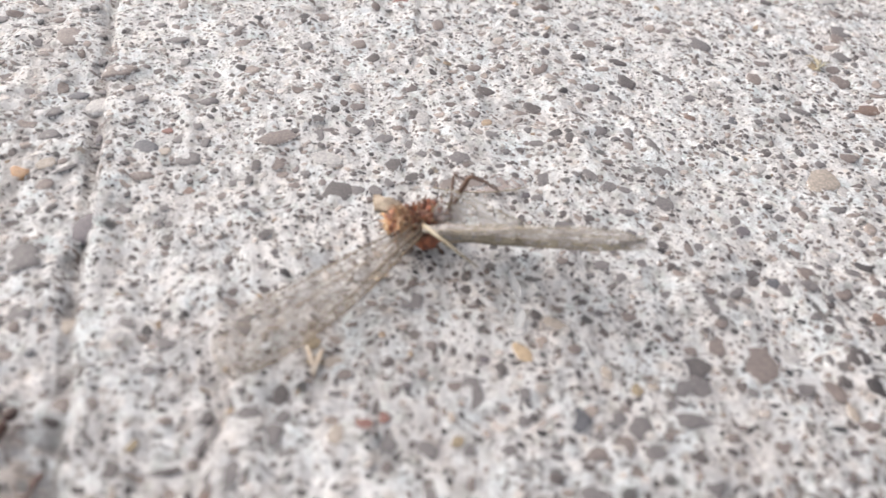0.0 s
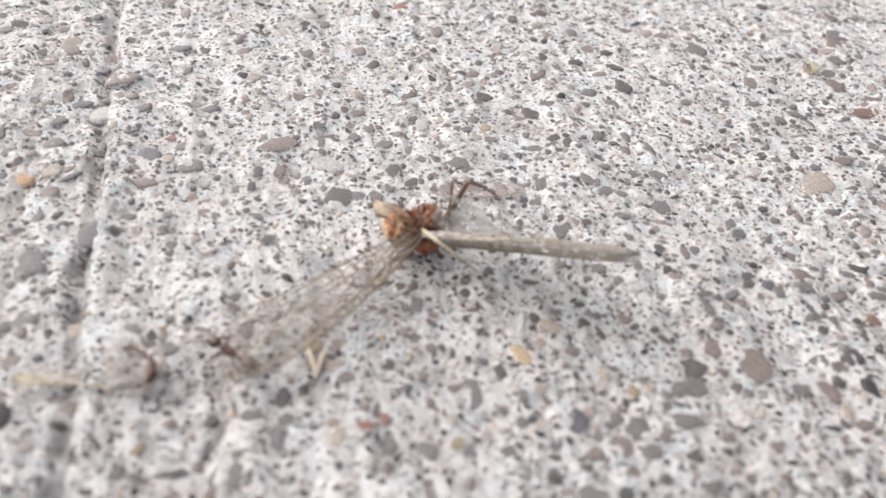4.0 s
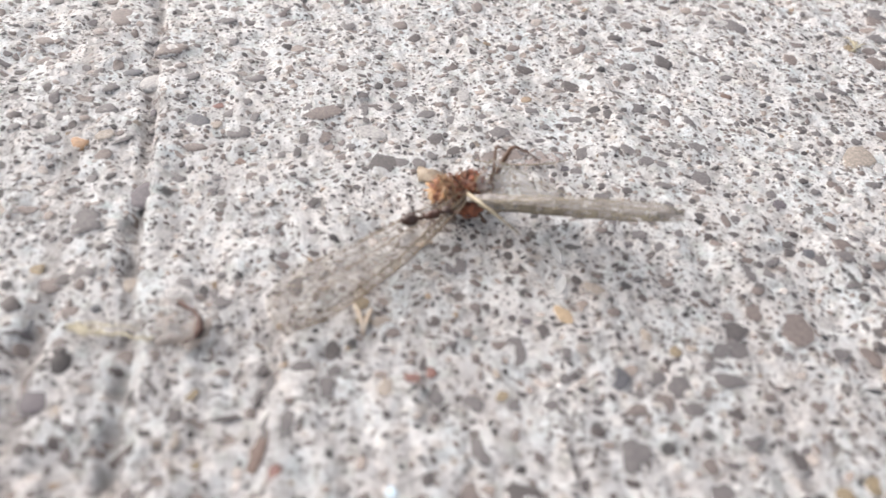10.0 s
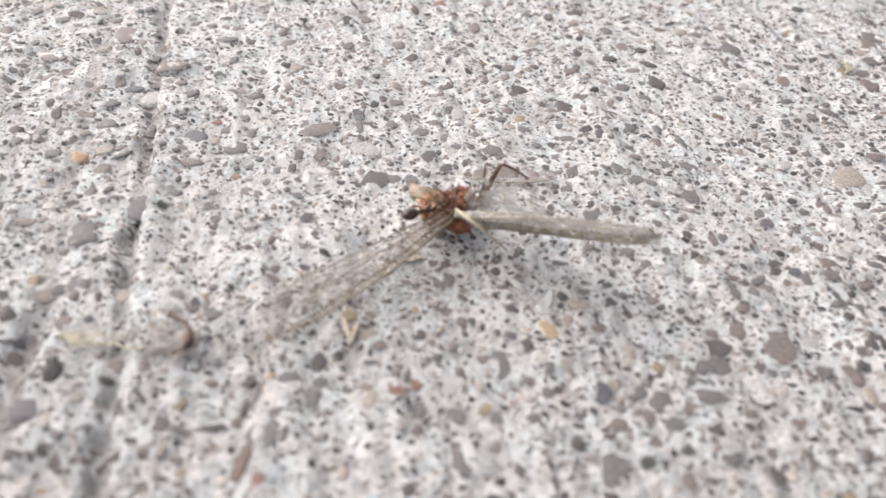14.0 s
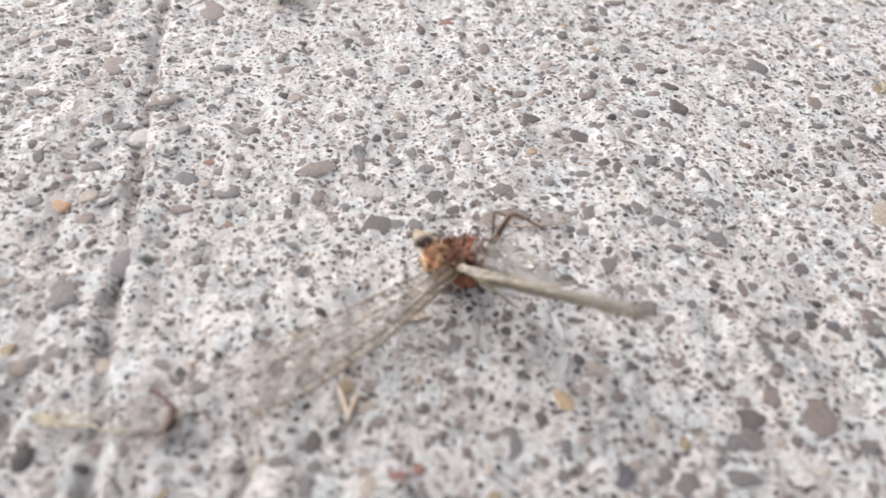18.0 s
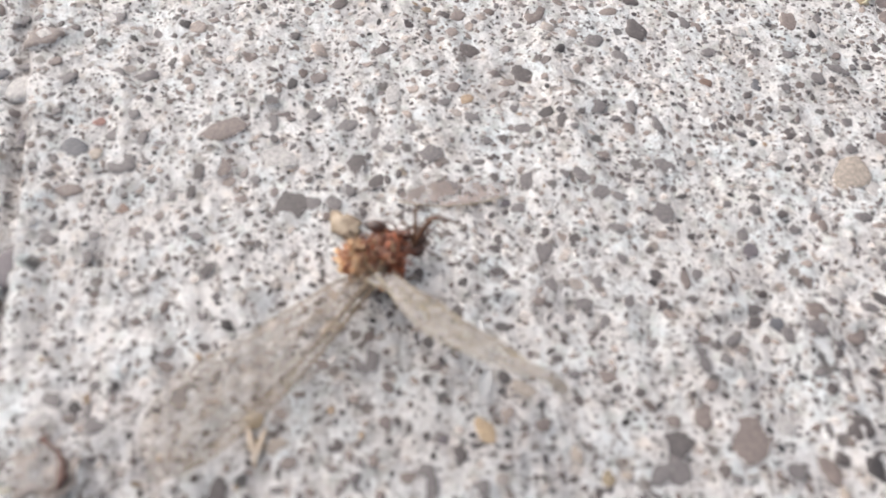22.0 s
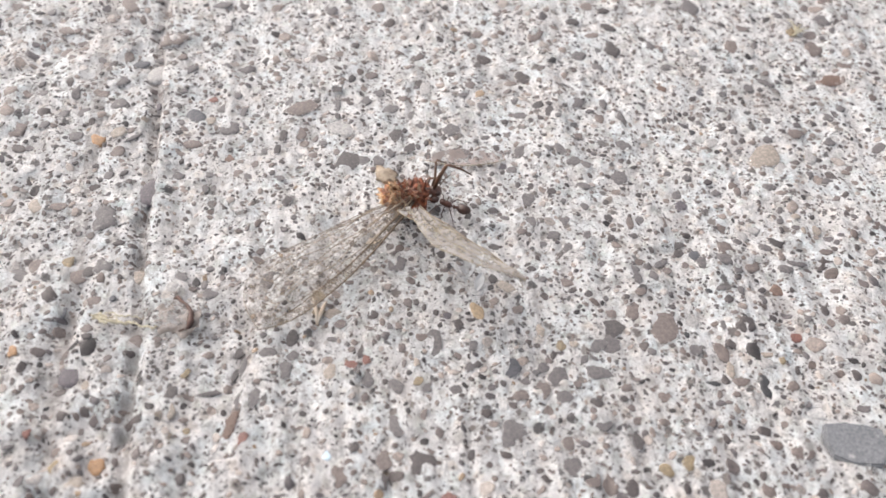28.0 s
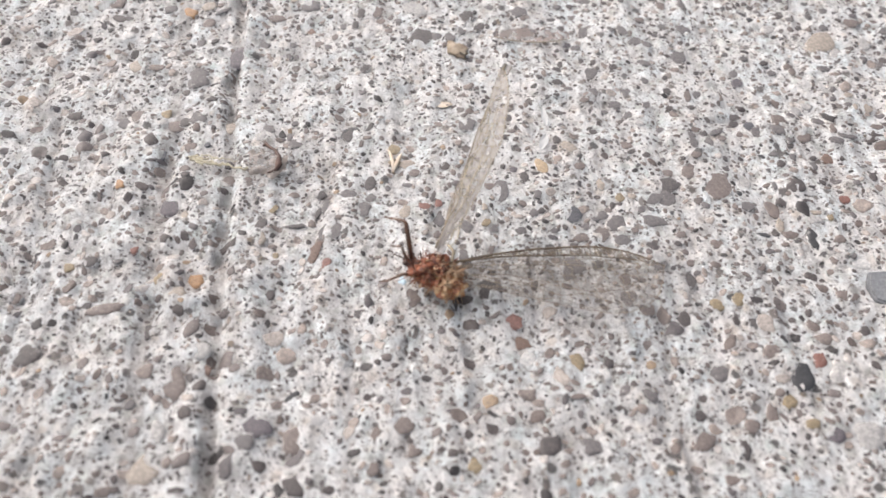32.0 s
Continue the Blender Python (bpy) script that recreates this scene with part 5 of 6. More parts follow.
stones("dark", [
    (13.5, -3.2, 0.3, 0.3, 5), (15.8, 1.9, 0.7, 0.6, -30), (13.6, 2.0, 0.3, 0.4, 5), (7.3, 1.4, 0.8, 0.6, 5), (5.9, 1.5, 0.5, 0.4, 5), (7.4, 0.0, 0.5, 0.5, 5),
    (16.2, 0.9, 0.4, 0.3, 5), (11.7, 2.7, 0.2, 0.4, 5), (8.8, 1.1, 0.3, 0.2, 5), (8.0, -0.9, 0.3, 0.2, 5), (7.2, 2.8, 0.9, 0.6, 5), (15.7, 3.5, 0.4, 0.5, 5),
    (4.1, -2.9, 0.7, 0.6, 5), (25.0, -1.8, 0.5, 0.6, 5), (26.6, -2.7, 0.5, 0.5, 5), (20.9, -0.4, 0.8, 0.6, 30), (28.6, 2.7, 0.3, 0.6, 5), (23.7, 2.3, 0.3, 0.3, 5),
])
stones("dark", [
    (21.3, -3.6, 0.5, 0.3, -25), (21.8, -0.1, 0.5, 0.5, 5), (17.0, -4.9, 0.4, 0.4, 5), (18.6, -2.1, 0.4, 0.6, 5), (17.7, 0.6, 0.5, 0.5, 5), (31.1, 4.3, 0.4, 0.4, 5),
    (20.1, -5.2, 0.6, 0.4, 5), (30.0, -0.8, 0.5, 0.5, -35), (25.2, 12.9, 0.8, 0.8, 5), (24.2, 14.8, 0.4, 0.6, 5), (27.0, 16.6, 0.3, 0.4, 5), (31.6, 15.0, 0.5, 0.5, 5),
    (32.9, 14.7, 0.5, 0.6, 5), (22.0, 7.5, 0.7, 0.5, 5), (30.9, 11.7, 0.3, 0.3, 5), (21.5, 13.3, 0.4, 0.5, 5), (19.8, 8.0, 0.3, 0.4, 5), (32.7, 10.4, 0.4, 0.3, 5),
])
stones("dark", [
    (19.8, 10.9, 0.2, 0.3, 5), (23.1, 16.0, 0.6, 0.5, 5), (26.7, 11.5, 0.6, 0.7, 5), (25.3, 9.4, 0.2, 0.5, 5), (13.4, 9.4, 0.6, 0.3, -15), (14.0, 13.4, 0.5, 0.4, 30),
    (11.1, 13.2, 0.5, 0.5, 5), (12.4, 13.3, 0.5, 0.4, 5), (9.8, 11.1, 0.5, 0.5, 5), (7.7, 10.8, 0.5, 0.6, 5), (7.2, 7.7, 0.5, 0.6, 5), (3.1, 8.3, 0.4, 0.4, 5),
    (10.1, 4.2, 0.6, 0.6, 5), (11.6, 3.9, 0.7, 0.6, 5), (7.5, 3.5, 0.5, 0.7, 5), (7.9, 5.6, 0.4, 0.4, 5), (7.1, 5.1, 0.4, 0.4, 5), (15.5, 8.1, 0.5, 0.3, 5),
])
stones("dark", [
    (12.7, 10.6, 0.3, 0.4, 5), (9.1, 4.4, 0.4, 0.6, 5), (17.0, 5.1, 0.4, 0.3, 5), (17.6, 8.1, 0.4, 0.5, 5), (-6.1, 12.3, 0.8, 0.8, 5), (-6.7, 9.0, 0.3, 0.6, 5),
    (-5.5, 9.4, 0.5, 0.6, 5), (-4.0, 10.0, 0.4, 0.3, 5), (-3.1, 6.6, 0.5, 0.4, 30), (1.8, 7.6, 0.4, 0.6, 5), (2.1, 6.2, 0.6, 0.7, 5), (-9.4, 5.4, 0.5, 1.1, 5),
    (-9.2, 2.7, 0.5, 0.5, 5), (-11.6, 5.9, 0.5, 0.5, 5), (-7.3, 11.0, 0.8, 0.4, 20), (-0.1, 8.9, 0.4, 0.5, 5), (-2.1, 3.0, 0.3, 0.4, 5), (0.0, 4.9, 0.3, 0.6, 5),
])
stones("dark", [
    (-2.0, 13.0, 0.5, 0.5, 5), (-5.2, 2.2, 0.5, 0.5, 5), (1.2, 7.1, 0.4, 0.6, 5), (-4.9, 4.1, 0.5, 0.4, 5), (-9.2, 6.7, 0.6, 1.2, 5), (-24.8, 10.8, 0.4, 0.5, 5),
    (-24.1, 7.3, 0.3, 0.4, 5), (-23.0, 2.7, 0.3, 0.5, 5), (-22.1, 1.5, 0.5, 0.4, 5), (-22.1, 0.3, 0.3, 0.3, 5), (-21.3, 0.2, 0.4, 0.3, 5), (-17.9, 8.3, 0.5, 0.7, 5),
    (-17.9, 10.6, 0.4, 0.4, 5), (-19.0, 6.4, 0.5, 0.7, 5), (-18.0, 5.9, 0.5, 0.6, 5), (-17.1, 5.6, 0.6, 0.4, 5), (-14.9, 10.9, 0.3, 0.5, 5), (-20.2, 7.2, 0.2, 0.7, 5),
])
stones("dark", [
    (-19.1, 4.1, 0.5, 0.6, 5), (-21.2, 4.1, 0.2, 0.3, 5), (-12.9, 4.7, 0.4, 0.4, 5), (-29.0, 9.0, 0.5, 0.6, 5), (-16.1, 2.9, 0.4, 0.5, 5), (-19.8, 1.1, 0.6, 0.5, 40),
    (-25.6, 1.4, 0.4, 0.4, 5), (-23.6, 1.5, 0.4, 0.4, 5), (-15.5, 2.7, 0.3, 0.4, 5),
])
stones("black", [
    (22.8, -3.4, 0.5, 0.3, -20), (22.8, 12.0, 0.6, 0.6, 5), (-28.5, 22.5, 0.5, 0.9, 5), (21.0, -7.2, 0.4, 0.4, 5), (-2.5, 7.0, 0.3, 0.2, 5),
])
stones("violet", [
    (5.0, -7.9, 0.6, 0.5, 5), (21.3, 4.0, 0.9, 0.9, 5), (-19.6, 8.5, 0.4, 1.0, 5), (7.8, 6.2, 0.9, 0.5, 5),
])
stones("slate", [
    (23.9, 17.0, 0.7, 1.2, 5), (-22.2, 12.7, 1.1, 1.0, 5), (-19.8, -11.1, 0.5, 0.7, 5), (-17.0, -9.6, 0.4, 0.5, 5), (22.0, -0.5, 0.8, 0.8, 5),
])
stones("tan", [
    (23.8, -9.4, 0.5, 1.2, 5), (3.4, -11.7, 0.4, 0.6, 5), (13.4, -9.2, 0.6, 0.5, 5), (11.2, -8.3, 0.6, 0.9, 5), (31.2, 3.2, 0.9, 0.9, 5), (30.1, 2.7, 0.4, 0.6, 5),
    (29.8, 4.1, 0.8, 0.5, 5), (26.2, -8.1, 1.3, 0.4, 5), (-15.1, 7.3, 0.8, 0.8, 5), (-1.9, -13.1, 0.8, 1.1, 5),
])
stones("ochre", [
    (3.7, -13.0, 0.5, 0.7, 5), (27.1, -8.5, 0.5, 0.5, 5), (-3.4, -8.7, 1.0, 0.6, 5),
])
stones("red", [
    (28.4, -6.4, 1.0, 0.7, 5), (-15.5, 9.8, 0.8, 0.6, 5), (0.2, -11.9, 0.5, 0.8, 5), (-0.7, -12.5, 0.8, 0.6, 5),
])
stones("rust", [
    (20.6, 16.9, 0.8, 0.7, 5), (-12.7, 3.8, 0.7, 0.6, 5),
])


def place_stones():
    """The stones round the insect one by one, those further off joined into one mass."""
    LISTED.sort(key=lambda row: (row[0] - 4) ** 2 + (row[1] + 4) ** 2)
    for x, y, length, width, turn, tint, shape in LISTED[:290]:
        stone(x, y, length, width, turn, TINTED[tint], shape)
    verts, faces, tints, rest = [], [], [], LISTED[290:]
    order = sorted(TINTED)
    for x, y, length, width, turn, tint, shape in rest:
        v, f = stone_shape(shape)
        m = Matrix.LocRotScale((x, y, slab_low(x, y, 0.4 * width)), Euler((0, 0, radians(turn))), (length, width, 0.075 + 0.02 * length))
        faces.extend([tuple(i + len(verts) for i in q) for q in f])
        tints.extend([order.index(tint)] * len(f))
        verts.extend([tuple(m @ Vector(p) * MM) for p in v])
    me = bpy.data.meshes.new("gravel")
    me.from_pydata(verts, [], faces)
    for tint in order:
        me.materials.append(TINTED[tint])
    me.polygons.foreach_set("material_index", tints)
    give_rim(me, 13, len(rest))
    me.shade_smooth()
    ob = tagged(new("gravel", me), "worn grey and brown pebbles set in the concrete", kind="stuff")
    ob.parent = ground


place_stones()


# the large slate-grey chip at the edge of the view
def slate_chip():
    bm = bmesh.new()
    outline = [(-1.75, 1.15), (-0.6, 1.35), (0.6, 1.4), (1.8, 1.15), (2.0, -0.3), (1.3, -1.3), (-0.4, -1.4), (-1.6, -1.0), (-1.9, 0.1)]
    top = [bm.verts.new(Vector((x, y, 0.26 + 0.03 * x)) * MM) for x, y in outline]
    low = [bm.verts.new(Vector((x * 1.06, y * 1.06, -0.7)) * MM) for x, y in outline]
    bm.faces.new(top)
    for i in range(len(top)):
        bm.faces.new((top[i - 1], low[i - 1], low[i], top[i]))
    bmesh.ops.bevel(bm, geom=[e for e in bm.edges if e.verts[0] in top and e.verts[1] in top], offset=0.00012, segments=2, affect="EDGES")
    ob = part("slate_chip", bm, grain_material("slate_chip", colour=(0.15, 0.155, 0.165)), ground, "flat blue-grey slate chip set in the concrete", smooth=False)
    ob.location = (30.9 * MM, -13.9 * MM, (slab_z(30.9, -13.9) + 0.25) * MM)
    TAKEN.append((30.6, -13.9, 2.3))


slate_chip()


def scatter():
    """The rest of the gravel: the larger ones near the insect as stones of their own, all finer grains as one mass."""
    rng = random.Random(11)
    cells = {}

    def free(x, y, r):
        i, j = int(x // 3), int(y // 3)
        for a in (i - 1, i, i + 1):
            for b in (j - 1, j, j + 1):
                for u, v, q in cells.get((a, b), ()):
                    if (u - x) ** 2 + (v - y) ** 2 < (0.82 * (q + r)) ** 2:
                        return False
        return True

    def take(x, y, r):
        cells.setdefault((int(x // 3), int(y // 3)), []).append((x, y, r))

    for x, y, r in TAKEN:
        take(x, y, r)
    kept = []
    for size_low, size_high, tries in ((0.9, 1.5, 900), (0.55, 0.9, 4200), (0.34, 0.55, 11500), (0.22, 0.34, 12000)):
        for _ in range(tries):
            x, y = rng.uniform(-50, 52), rng.uniform(-40, 62)
            # outside the wedge that is ever seen nothing is needed
            if abs(x) > 26 + 0.35 * (y + 38):
                continue
            # round the insect all the larger stones are listed above
            listed = -17 < y < 26 and -20 - 0.25 * y < x < 27 + 0.25 * y and not (y > 11 and -15 < x < 15)
            if listed and (size_low >= 0.9 or size_low > 0.5 and rng.random() < 0.55):
                continue
            length = rng.uniform(size_low, size_high)
            width = length * rng.uniform(0.55, 0.95)
            r = 0.25 * (length + width)
            if not free(x, y, r):
                continue
            take(x, y, r)
            turn = rng.gauss(0, 50)
            kept.append((x, y, length, width, turn))
    verts, faces, count, rims = [], [], 0, []
    forms = [stone_shape(100 + k, 8 if k < 8 else 7) for k in range(16)]
    for x, y, length, width, turn in kept:
        v, f = forms[rng.randrange(8) if length > 0.6 else 8 + rng.randrange(8)]
        v = np.array(v)
        c, s = math.cos(radians(turn)), math.sin(radians(turn))
        px, py = v[:, 0] * length, v[:, 1] * width
        verts.append(np.stack([x + c * px - s * py, y + s * px + c * py, (0.03 + 0.025 * length) * v[:, 2]], -1))
        faces.extend([tuple(i + count for i in q) for q in f])
        count += len(v)
        rims.append((len(v) - 1) // 4)
    verts = np.concatenate(verts)
    verts[:, 2] += slab_height(verts[:, 0], verts[:, 1])  # worn down flush with the paste around them
    me = bpy.data.meshes.new("sand_grains")
    me.from_pydata((verts * MM).tolist(), [], faces)
    me.materials.append(SAND)
    give_rim(me, rims)
    me.shade_smooth()
    ob = tagged(new("sand_grains", me), "mixed grey and brown sand grains set in the concrete", kind="stuff")
    ob.parent = ground


scatter()


# ---- what moves ----
def wing_pose(root, tip, trail):
    """The pose of a wing from its root and tip, in millimetres, and the way in which its trailing edge lies."""
    along = (Vector(tip) - Vector(root)).normalized()
    back = Vector(trail)
    back = (back - back.dot(along) * along).normalized()
    m = Matrix.Identity(4)
    m.col[0].xyz, m.col[1].xyz, m.col[2].xyz = along, -back, along.cross(-back)
    m.translation = Vector(root) * MM
    return m


def motions():
    body = [(0.0, 1.53, 1.11, 20), (28.4, 1.53, 1.11, 20), (29.0, 3.93, 0.86, 2), (29.4, 4.58, -2.38, -26), (29.6, 3.76, -1.89, -29), (30.0, 3.78, -4.31, -33),
            (30.4, 6.45, -6.9, -76), (30.6, 7.03, -8.03, -76), (31.0, 7.25, -12.47, -97), (31.2, 6.87, -14.58, -138), (31.6, 3.13, -16.16, -172), (32.0, 0.82, -18.51, -201)]

    def body_pose(t):
        for (a, *p), (b, *q) in zip(body, body[1:]):
            if t <= b:
                k = (t - a) / (b - a)
                x, y, turn = (u + (v - u) * k for u, v in zip(p, q))
                return pose(x * MM, y * MM, 0, 0, 0, turn)

    walk(insect, [(t, body_pose(t)) for t, *_ in body])
    left = [
        (0.0, (1.9, 0.7, 1.7), (-5.5, -11.2, 1.5), (-0.81, 0.52, -0.22)),
        (13.5, (1.9, 0.7, 1.7), (-5.5, -11.2, 1.7), (-0.80, 0.50, -0.28)),
        (15.5, (1.9, 0.7, 1.7), (-8.4, -11.0, 4.9), (-0.70, 0.42, -0.57)),
        (16.1, (1.9, 0.7, 1.7), (-8.3, -10.7, 6.0), (-0.75, 0.52, -0.41)),
        (16.4, (1.9, 0.7, 1.7), (-7.9, -11.4, 4.8), (-0.73, 0.47, -0.50)),
        (17.0, (1.9, 0.7, 1.7), (-8.9, -10.4, 3.0), (-0.64, 0.56, -0.53)),
        (17.2, (1.9, 0.7, 1.7), (-7.5, -10.9, 7.0), (-0.80, 0.47, -0.39)),
        (17.6, (1.9, 0.7, 1.7), (-6.1, -10.6, 3.9), (-0.74, 0.43, -0.51)),
        (18.0, (1.9, 0.7, 1.7), (-6.0, -10.8, 1.9), (-0.80, 0.54, -0.26)),
        (20.5, (1.9, 0.7, 1.7), (-6.2, -10.7, 2.0), (-0.78, 0.55, -0.30)),
        (21.0, (1.9, 0.7, 1.7), (-6.0, -10.9, 1.6), (-0.81, 0.50, -0.28)),
        (23.0, (1.9, 0.7, 1.7), (-5.5, -11.1, 1.4), (-0.83, 0.49, -0.24)),
        (25.5, (1.9, 0.7, 1.7), (-5.0, -11.4, 1.3), (-0.84, 0.50, -0.20)),
        (28.4, (1.9, 0.7, 1.7), (-6.9, -14.0, 1.0), (-0.78, 0.60, 0.12)),
        (29.0, (3.4, 0.5, 1.7), (-8.5, -9.0, 0.6), (0.05, -0.15, 0.98)),
        (29.4, (3.9, -2.7, 1.7), (-11.4, -5.0, 1.3), (-0.10, 0.20, 0.97)),
        (29.6, (3.1, -2.2, 1.7), (-12.3, -3.2, 0.7), (-0.05, 0.10, 0.99)),
        (30.0, (3.0, -4.6, 1.7), (-12.6, -4.9, 1.4), (-0.05, 0.05, 0.99)),
        (30.4, (5.6, -7.0, 1.7), (-6.6, 2.4, 3.3), (-0.34, -0.58, 0.74)),
        (30.6, (6.2, -8.1, 1.7), (-5.2, 2.3, 0.8), (0.06, 0.15, 0.99)),
        (31.0, (6.4, -12.4, 1.7), (-1.0, 1.1, 2.8), (0.22, 0.04, 0.98)),
        (31.2, (6.4, -14.3, 1.7), (10.1, 0.0, 6.3), (0.77, -0.37, 0.52)),
        (31.6, (2.9, -15.8, 1.7), (14.9, -6.1, 1.9), (0.57, -0.71, 0.41)),
        (32.0, (0.9, -18.2, 1.7), (15.9, -13.6, 1.0), (0.22, -0.98, 0.04)),
    ]
    right = [
        (0.0, (1.4, 0.0, 1.4), (13.9, -1.0, 2.3), (-0.11, -0.60, 0.79)),
        (6.0, (1.4, 0.0, 1.4), (13.9, -1.8, 2.3), (-0.15, -0.65, 0.75)),
        (9.0, (1.4, 0.0, 1.4), (14.1, -1.2, 2.3), (-0.11, -0.65, 0.75)),
        (13.0, (1.4, 0.0, 1.4), (13.9, -1.5, 2.3), (-0.13, -0.61, 0.78)),
        (15.5, (1.4, 0.0, 1.4), (10.7, -6.6, 5.4), (-0.62, -0.52, 0.58)),
        (16.0, (1.4, 0.0, 1.4), (10.8, -7.0, 5.1), (-0.61, -0.49, 0.62)),
        (17.0, (1.4, 0.0, 1.4), (10.9, -6.4, 5.3), (-0.59, -0.49, 0.64)),
        (19.0, (1.4, 0.0, 1.4), (11.4, -6.0, 4.7), (-0.53, -0.50, 0.69)),
        (20.5, (1.4, 0.0, 1.4), (11.1, -6.3, 4.8), (-0.56, -0.51, 0.66)),
        (21.0, (1.8, -0.1, 1.4), (10.4, -7.2, 5.6), (-0.64, -0.52, 0.74)),
        (22.0, (2.0, -0.2, 1.4), (10.8, -7.6, 5.3), (-0.64, -0.39, 0.79)),
        (23.0, (2.0, -0.2, 1.4), (10.6, -7.7, 5.6), (-0.68, -0.53, 0.81)),
        (25.5, (2.2, -0.3, 1.4), (11.3, -7.1, 4.9), (-0.62, -0.64, 0.82)),
        (28.4, (2.1, -0.3, 1.4), (10.3, -8.2, 4.9), (-0.71, -0.61, 0.74)),
        (29.0, (3.4, 1.2, 1.7), (8.5, -9.9, 6.2), (-0.86, -0.21, 0.47)),
        (29.4, (4.2, -2.1, 1.7), (5.0, -13.5, 7.9), (-0.88, 0.18, 0.44)),
        (29.6, (3.4, -1.6, 1.7), (2.2, -14.0, 5.3), (-0.52, 0.28, 0.81)),
        (30.0, (2.8, -5.3, 1.6), (-0.4, -16.8, 4.6), (-0.82, 0.42, 0.39)),
        (30.4, (6.3, -6.8, 1.7), (-0.4, -14.4, 9.9), (-0.58, 0.78, 0.24)),
        (30.6, (6.9, -7.9, 1.7), (-5.4, -11.9, 0.9), (-0.24, 0.50, 0.84)),
        (31.0, (7.1, -12.5, 1.7), (0.6, -17.7, 11.7), (0.42, 0.67, 0.61)),
        (31.2, (6.9, -14.8, 1.7), (-2.1, -6.1, 5.0), (0.70, 0.72, 0.00)),
        (31.6, (3.0, -16.5, 1.7), (0.2, -5.6, 10.0), (0.39, -0.49, 0.78)),
        (32.0, (1.0, -17.4, 2.2), (3.1, -5.4, 9.0), (0.35, -0.52, 0.78)),
    ]
    for key, rows in (("left", left), ("right", right)):
        walk(wings[key], [(t, body_pose(t).inverted() @ wing_pose(root, tip, trail)) for t, root, tip, trail in rows])
    # the pale leg is drawn in under the wing root as the body is turned
    drawn_in = pose(-0.3 * MM, 1.6 * MM, -1.1 * MM)
    walk(wings["pale_leg"], [(0.0, pose(0, 0, 0)), (20.5, pose(0, 0, 0)), (21.5, drawn_in), (32.0, drawn_in)])
    upright = Vector((-0.06, 0.34, 0.94))  # the hindwing stands up behind the forewing until the body is turned
    walk(wings["hind"], [(t, body_pose(t).inverted() @ (wing_pose(Vector(root) + Vector((0.5, 0.5, -0.2)), Vector(tip) + Vector((0.5, 0.5, -0.4)), upright) if t < 20.6 else
                                                        wing_pose(Vector(root) + Vector((0, 0, -0.15)), Vector(tip) + 1.5 * Vector(trail), trail))) for t, root, tip, trail in right])

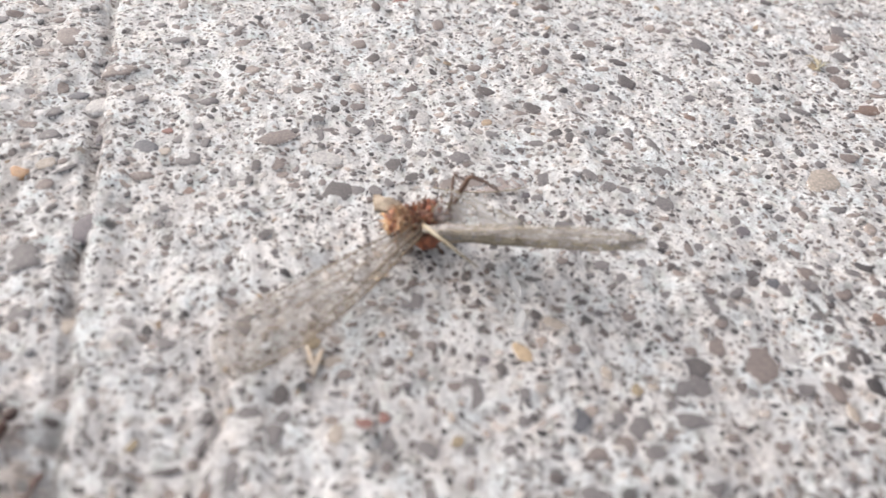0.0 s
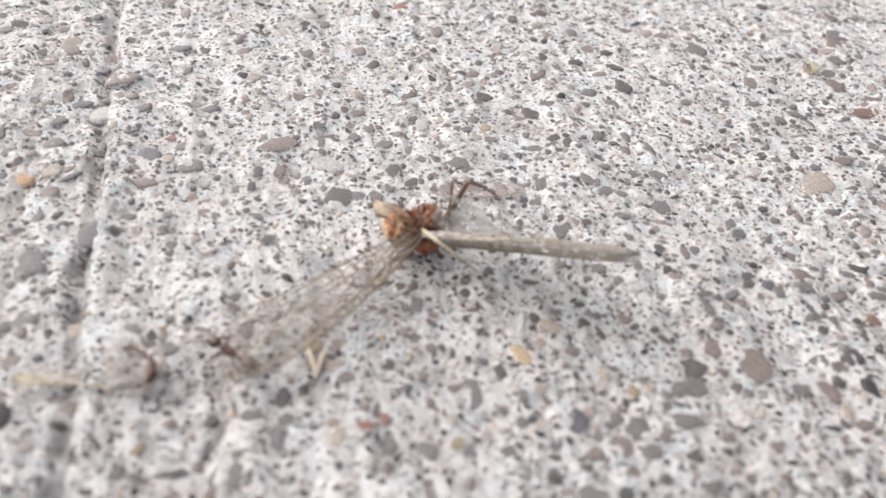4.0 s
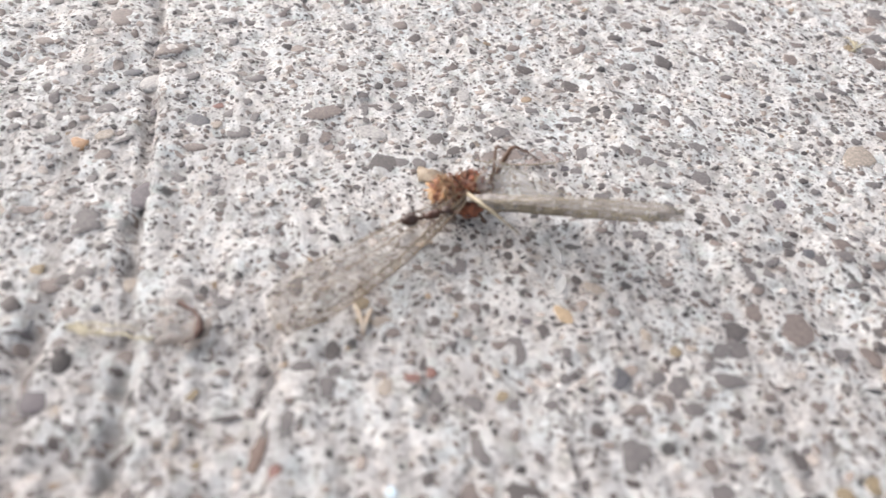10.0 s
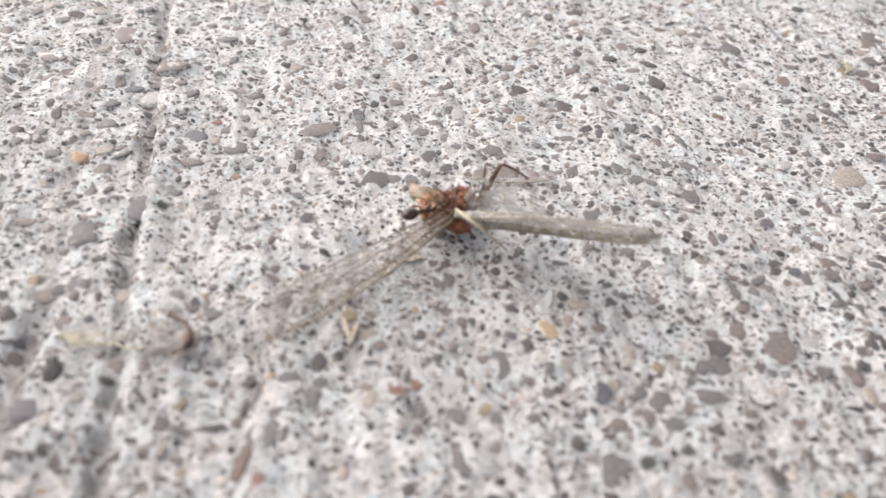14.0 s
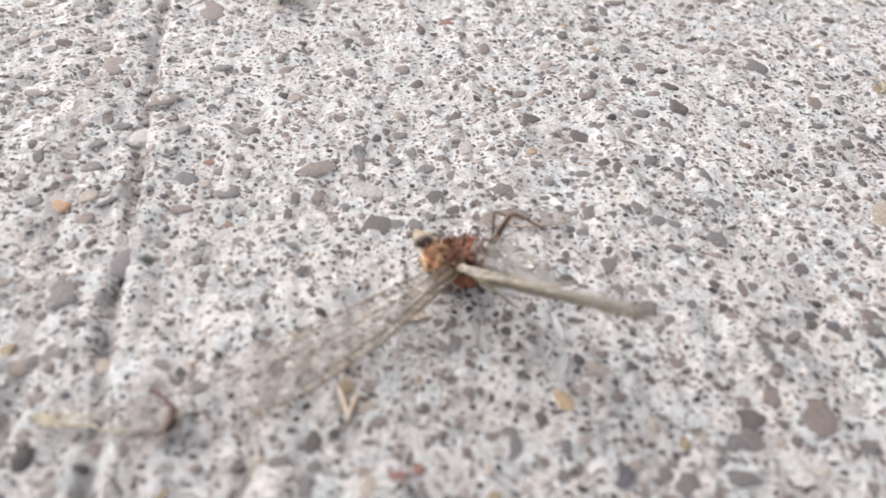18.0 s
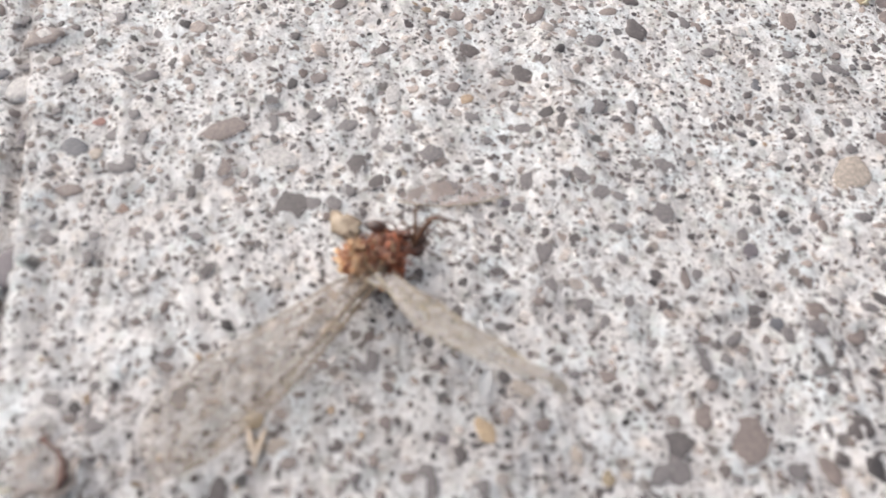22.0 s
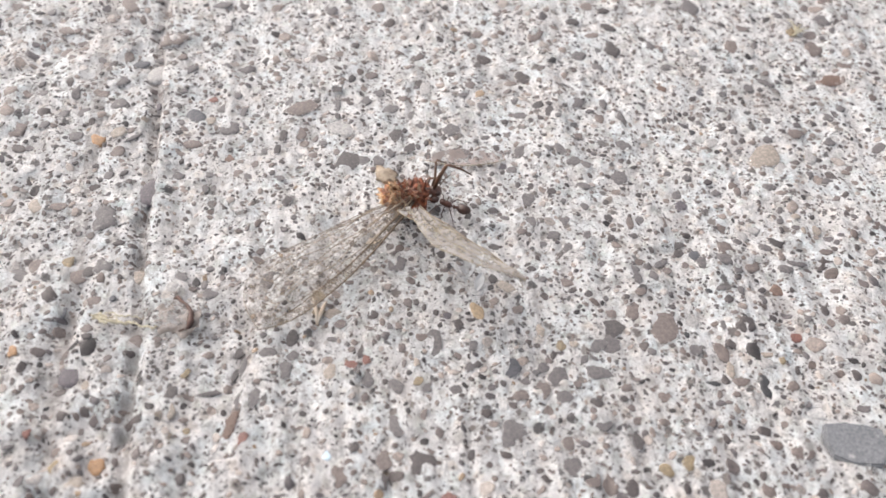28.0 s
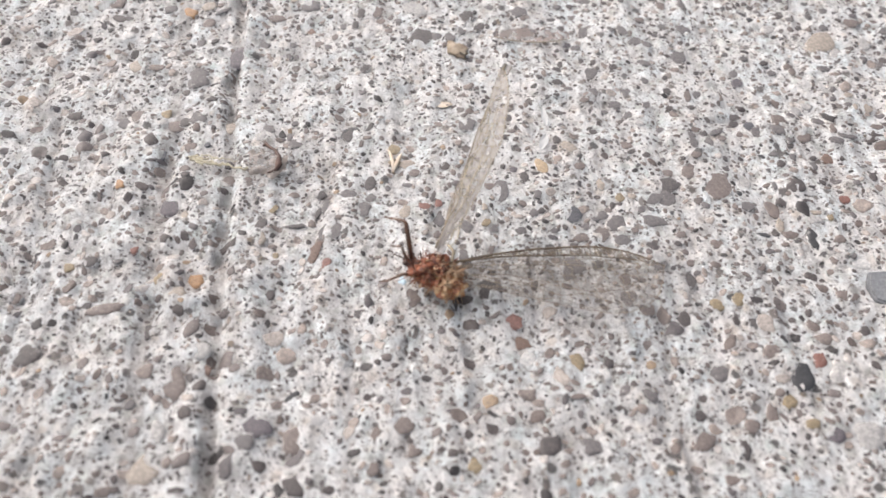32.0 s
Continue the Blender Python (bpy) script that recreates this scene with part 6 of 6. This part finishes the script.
    # seconds, x, y, height under its feet, heading
    trail = [(0.0, -16.2, -14.8, 0.1, 80), (0.4, -15.8, -14.4, 0.1, 80), (0.5, -14.4, -11.2, 0.1, 140), (0.7, -14.2, -10.3, 0.1, 160), (0.8, -14.2, -11.4, 0.1, 130),
             (0.9, -13.6, -11.4, 0.1, 80), (1.0, -12.8, -11.1, 0.1, 40), (1.1, -10.9, -9.8, 0.1, 28), (1.2, -9.9, -8.5, 0.1, 50), (1.5, -9.6, -3.1, 0.1, 110), (1.65, -7.8, -2.9, 0.1, 60), (1.8, -5.5, -3.5, 0.2, 5), (2.1, -3.4, -5.0, 0.6, -40),
             (2.25, -3.3, -4.2, 0.6, 40), (2.4, -3.8, -3.3, 0.6, 110), (3.3, -6.0, -5.0, 0.3, 180), (4.5, -9.4, -10.7, 0.1, 130), (4.8, -10.6, -9.7, 0.1, 160),
             (5.1, -11.4, -11.0, 0.2, 180), (5.4, -11.3, -11.7, 0.3, 200), (5.7, -13.1, -10.8, 0.4, 150), (6.0, -13.5, -11.3, 0.5, 180), (6.15, -13.2, -11.2, 0.4, 110),
             (6.3, -12.4, -9.8, 0.1, 55), (6.5, -9.7, -5.3, 0.1, 45), (6.8, -6.8, -3.3, 0.2, 20), (7.1, -5.2, -3.9, 0.5, -5), (7.4, -3.2, -4.2, 0.7, 15),
             (7.7, -3.0, -4.1, 0.8, 20), (8.0, -1.8, -5.3, 1.0, 20), (8.3, -1.3, -2.6, 1.1, 55), (8.6, -0.2, -1.6, 1.1, 40), (8.9, -0.5, -1.6, 1.1, 30),
             (9.2, -0.5, -1.4, 1.1, 10), (10.0, -0.5, -2.0, 1.0, 25), (10.5, -0.4, -1.7, 1.0, 30), (11.0, -0.7, -0.8, 1.0, 70), (11.5, -1.3, -0.4, 0.8, 20),
             (12.5, -1.1, -1.1, 0.8, 28), (12.8, -0.9, -2.1, 1.0, 60), (13.1, -1.4, -2.0, 1.0, 60), (13.5, -0.6, -1.0, 1.0, 50), (15.5, 0.2, 1.2, 1.0, 15),
             (16.1, 0.3, 1.4, 1.0, 12), (16.8, 0.4, 1.8, 1.0, 30), (17.2, 0.4, 1.7, 1.0, 25), (17.6, 0.5, 1.9, 1.0, 20), (18.5, 0.4, 2.0, 1.0, 5),
             (20.0, 0.0, 1.5, 1.0, 8), (20.5, 0.9, 3.0, 1.1, -5), (21.0, 1.2, 2.5, 1.0, -42), (21.5, 2.3, 2.6, 1.0, -60), (22.0, 2.3, 2.3, 0.9, -15),
             (22.6, 2.3, 2.2, 0.9, -20), (23.0, 2.2, 2.0, 0.8, -60), (23.5, 2.4, 1.3, 0.8, -70), (24.0, 3.0, 0.4, 0.9, -50), (24.4, 4.2, -0.4, 0.9, -30), (24.7, 5.0, -0.9, 0.9, -35),
             (25.0, 5.3, -1.4, 0.8, -28), (25.2, 7.3, -1.7, 0.8, -30), (25.5, 11.3, -7.3, 0.1, -60), (25.9, 12.0, -8.6, 0.1, -140), (26.3, 10.5, -6.5, 0.1, -215),
             (27.0, 6.0, -0.4, 0.2, -215), (27.5, 4.3, 1.0, 0.3, -200), (28.4, 4.0, 0.4, 0.3, -195), (29.0, 5.5, -1.0, 0.3, -220), (29.6, 4.4, -3.6, 0.3, -250),
             (30.0, 4.3, -6.4, 0.3, -270), (30.6, 5.1, -11.2, 0.3, -300), (31.0, 4.4, -13.6, 0.3, -330), (31.2, 3.6, -14.6, 0.3, -335), (31.6, 2.6, -16.9, 0.0, -330),
             (32.0, 1.5, -18.3, 0.0, -340)]
    walk(worker, [(t, pose(x * MM, y * MM, h * MM, 0, 0, turn)) for t, x, y, h, turn in trail])
    past = [(0.0, 70.0, 18.0, 0.05, 190), (28.0, 70.0, 18.0, 0.05, 190), (28.6, 32.7, 11.6, 0.1, 205), (28.8, 23.6, 5.8, 0.1, 205), (29.0, 12.0, 3.4, 0.1, 180),
            (29.1, 12.6, 4.6, 0.1, 100), (29.2, 16.2, 8.1, 0.1, 70), (29.4, 14.8, 18.2, 0.1, 96), (29.6, 12.9, 26.4, 0.1, 100), (30.0, 10.3, 29.6, 0.1, 96), (30.6, 10.0, 52.0, 0.1, 92), (32.0, 9.0, 90.0, 0.05, 92)]
    walk(passer, [(t, pose(x * MM, y * MM, h * MM, 0, 0, turn)) for t, x, y, h, turn in past])

    # legs step in two sets of three while the ant runs, and hold still while it works
    def step_legs(legs, spans):
        for k, (leg, root, side) in enumerate(legs):
            sign = 1 if k in (0, 3, 4) else -1
            rows = [(0.0, Matrix.Translation(root))]
            for start, end in spans:
                t, beat = start, 0
                while t < end:
                    if t > rows[-1][0] + 0.05:
                        swing = radians(22 * sign * side * (1 if beat % 2 else -1))
                        rows.append((t, Matrix.Translation(root) @ Matrix.Rotation(swing, 4, "Z")))
                    t, beat = t + 0.1, beat + 1
            rows.append((32.0, Matrix.Translation(root)))
            walk(leg, rows)

    step_legs(worker_legs, ((0.1, 2.5), (4.0, 8.6), (20.4, 22.2), (24.0, 27.6), (28.6, 31.9)))
    step_legs(passer_legs, ((28.0, 30.4),))

    walk(torn_scrap, [(t, pose(x * MM, y * MM, 0.05 * MM, 0, 0, turn)) for t, x, y, turn in (
        (0.0, -15.6, -16.8, -60), (0.4, -15.4, -16.2, -55), (0.5, -13.6, -11.2, -20), (0.8, -13.2, -10.9, 0), (1.0, -13.0, -10.9, 10), (4.8, -13.0, -10.9, 10),
        (5.4, -12.9, -11.4, 4), (5.8, -13.1, -11.2, 6), (6.3, -13.2, -11.2, 7), (32.0, -13.2, -11.2, 7))])


motions()
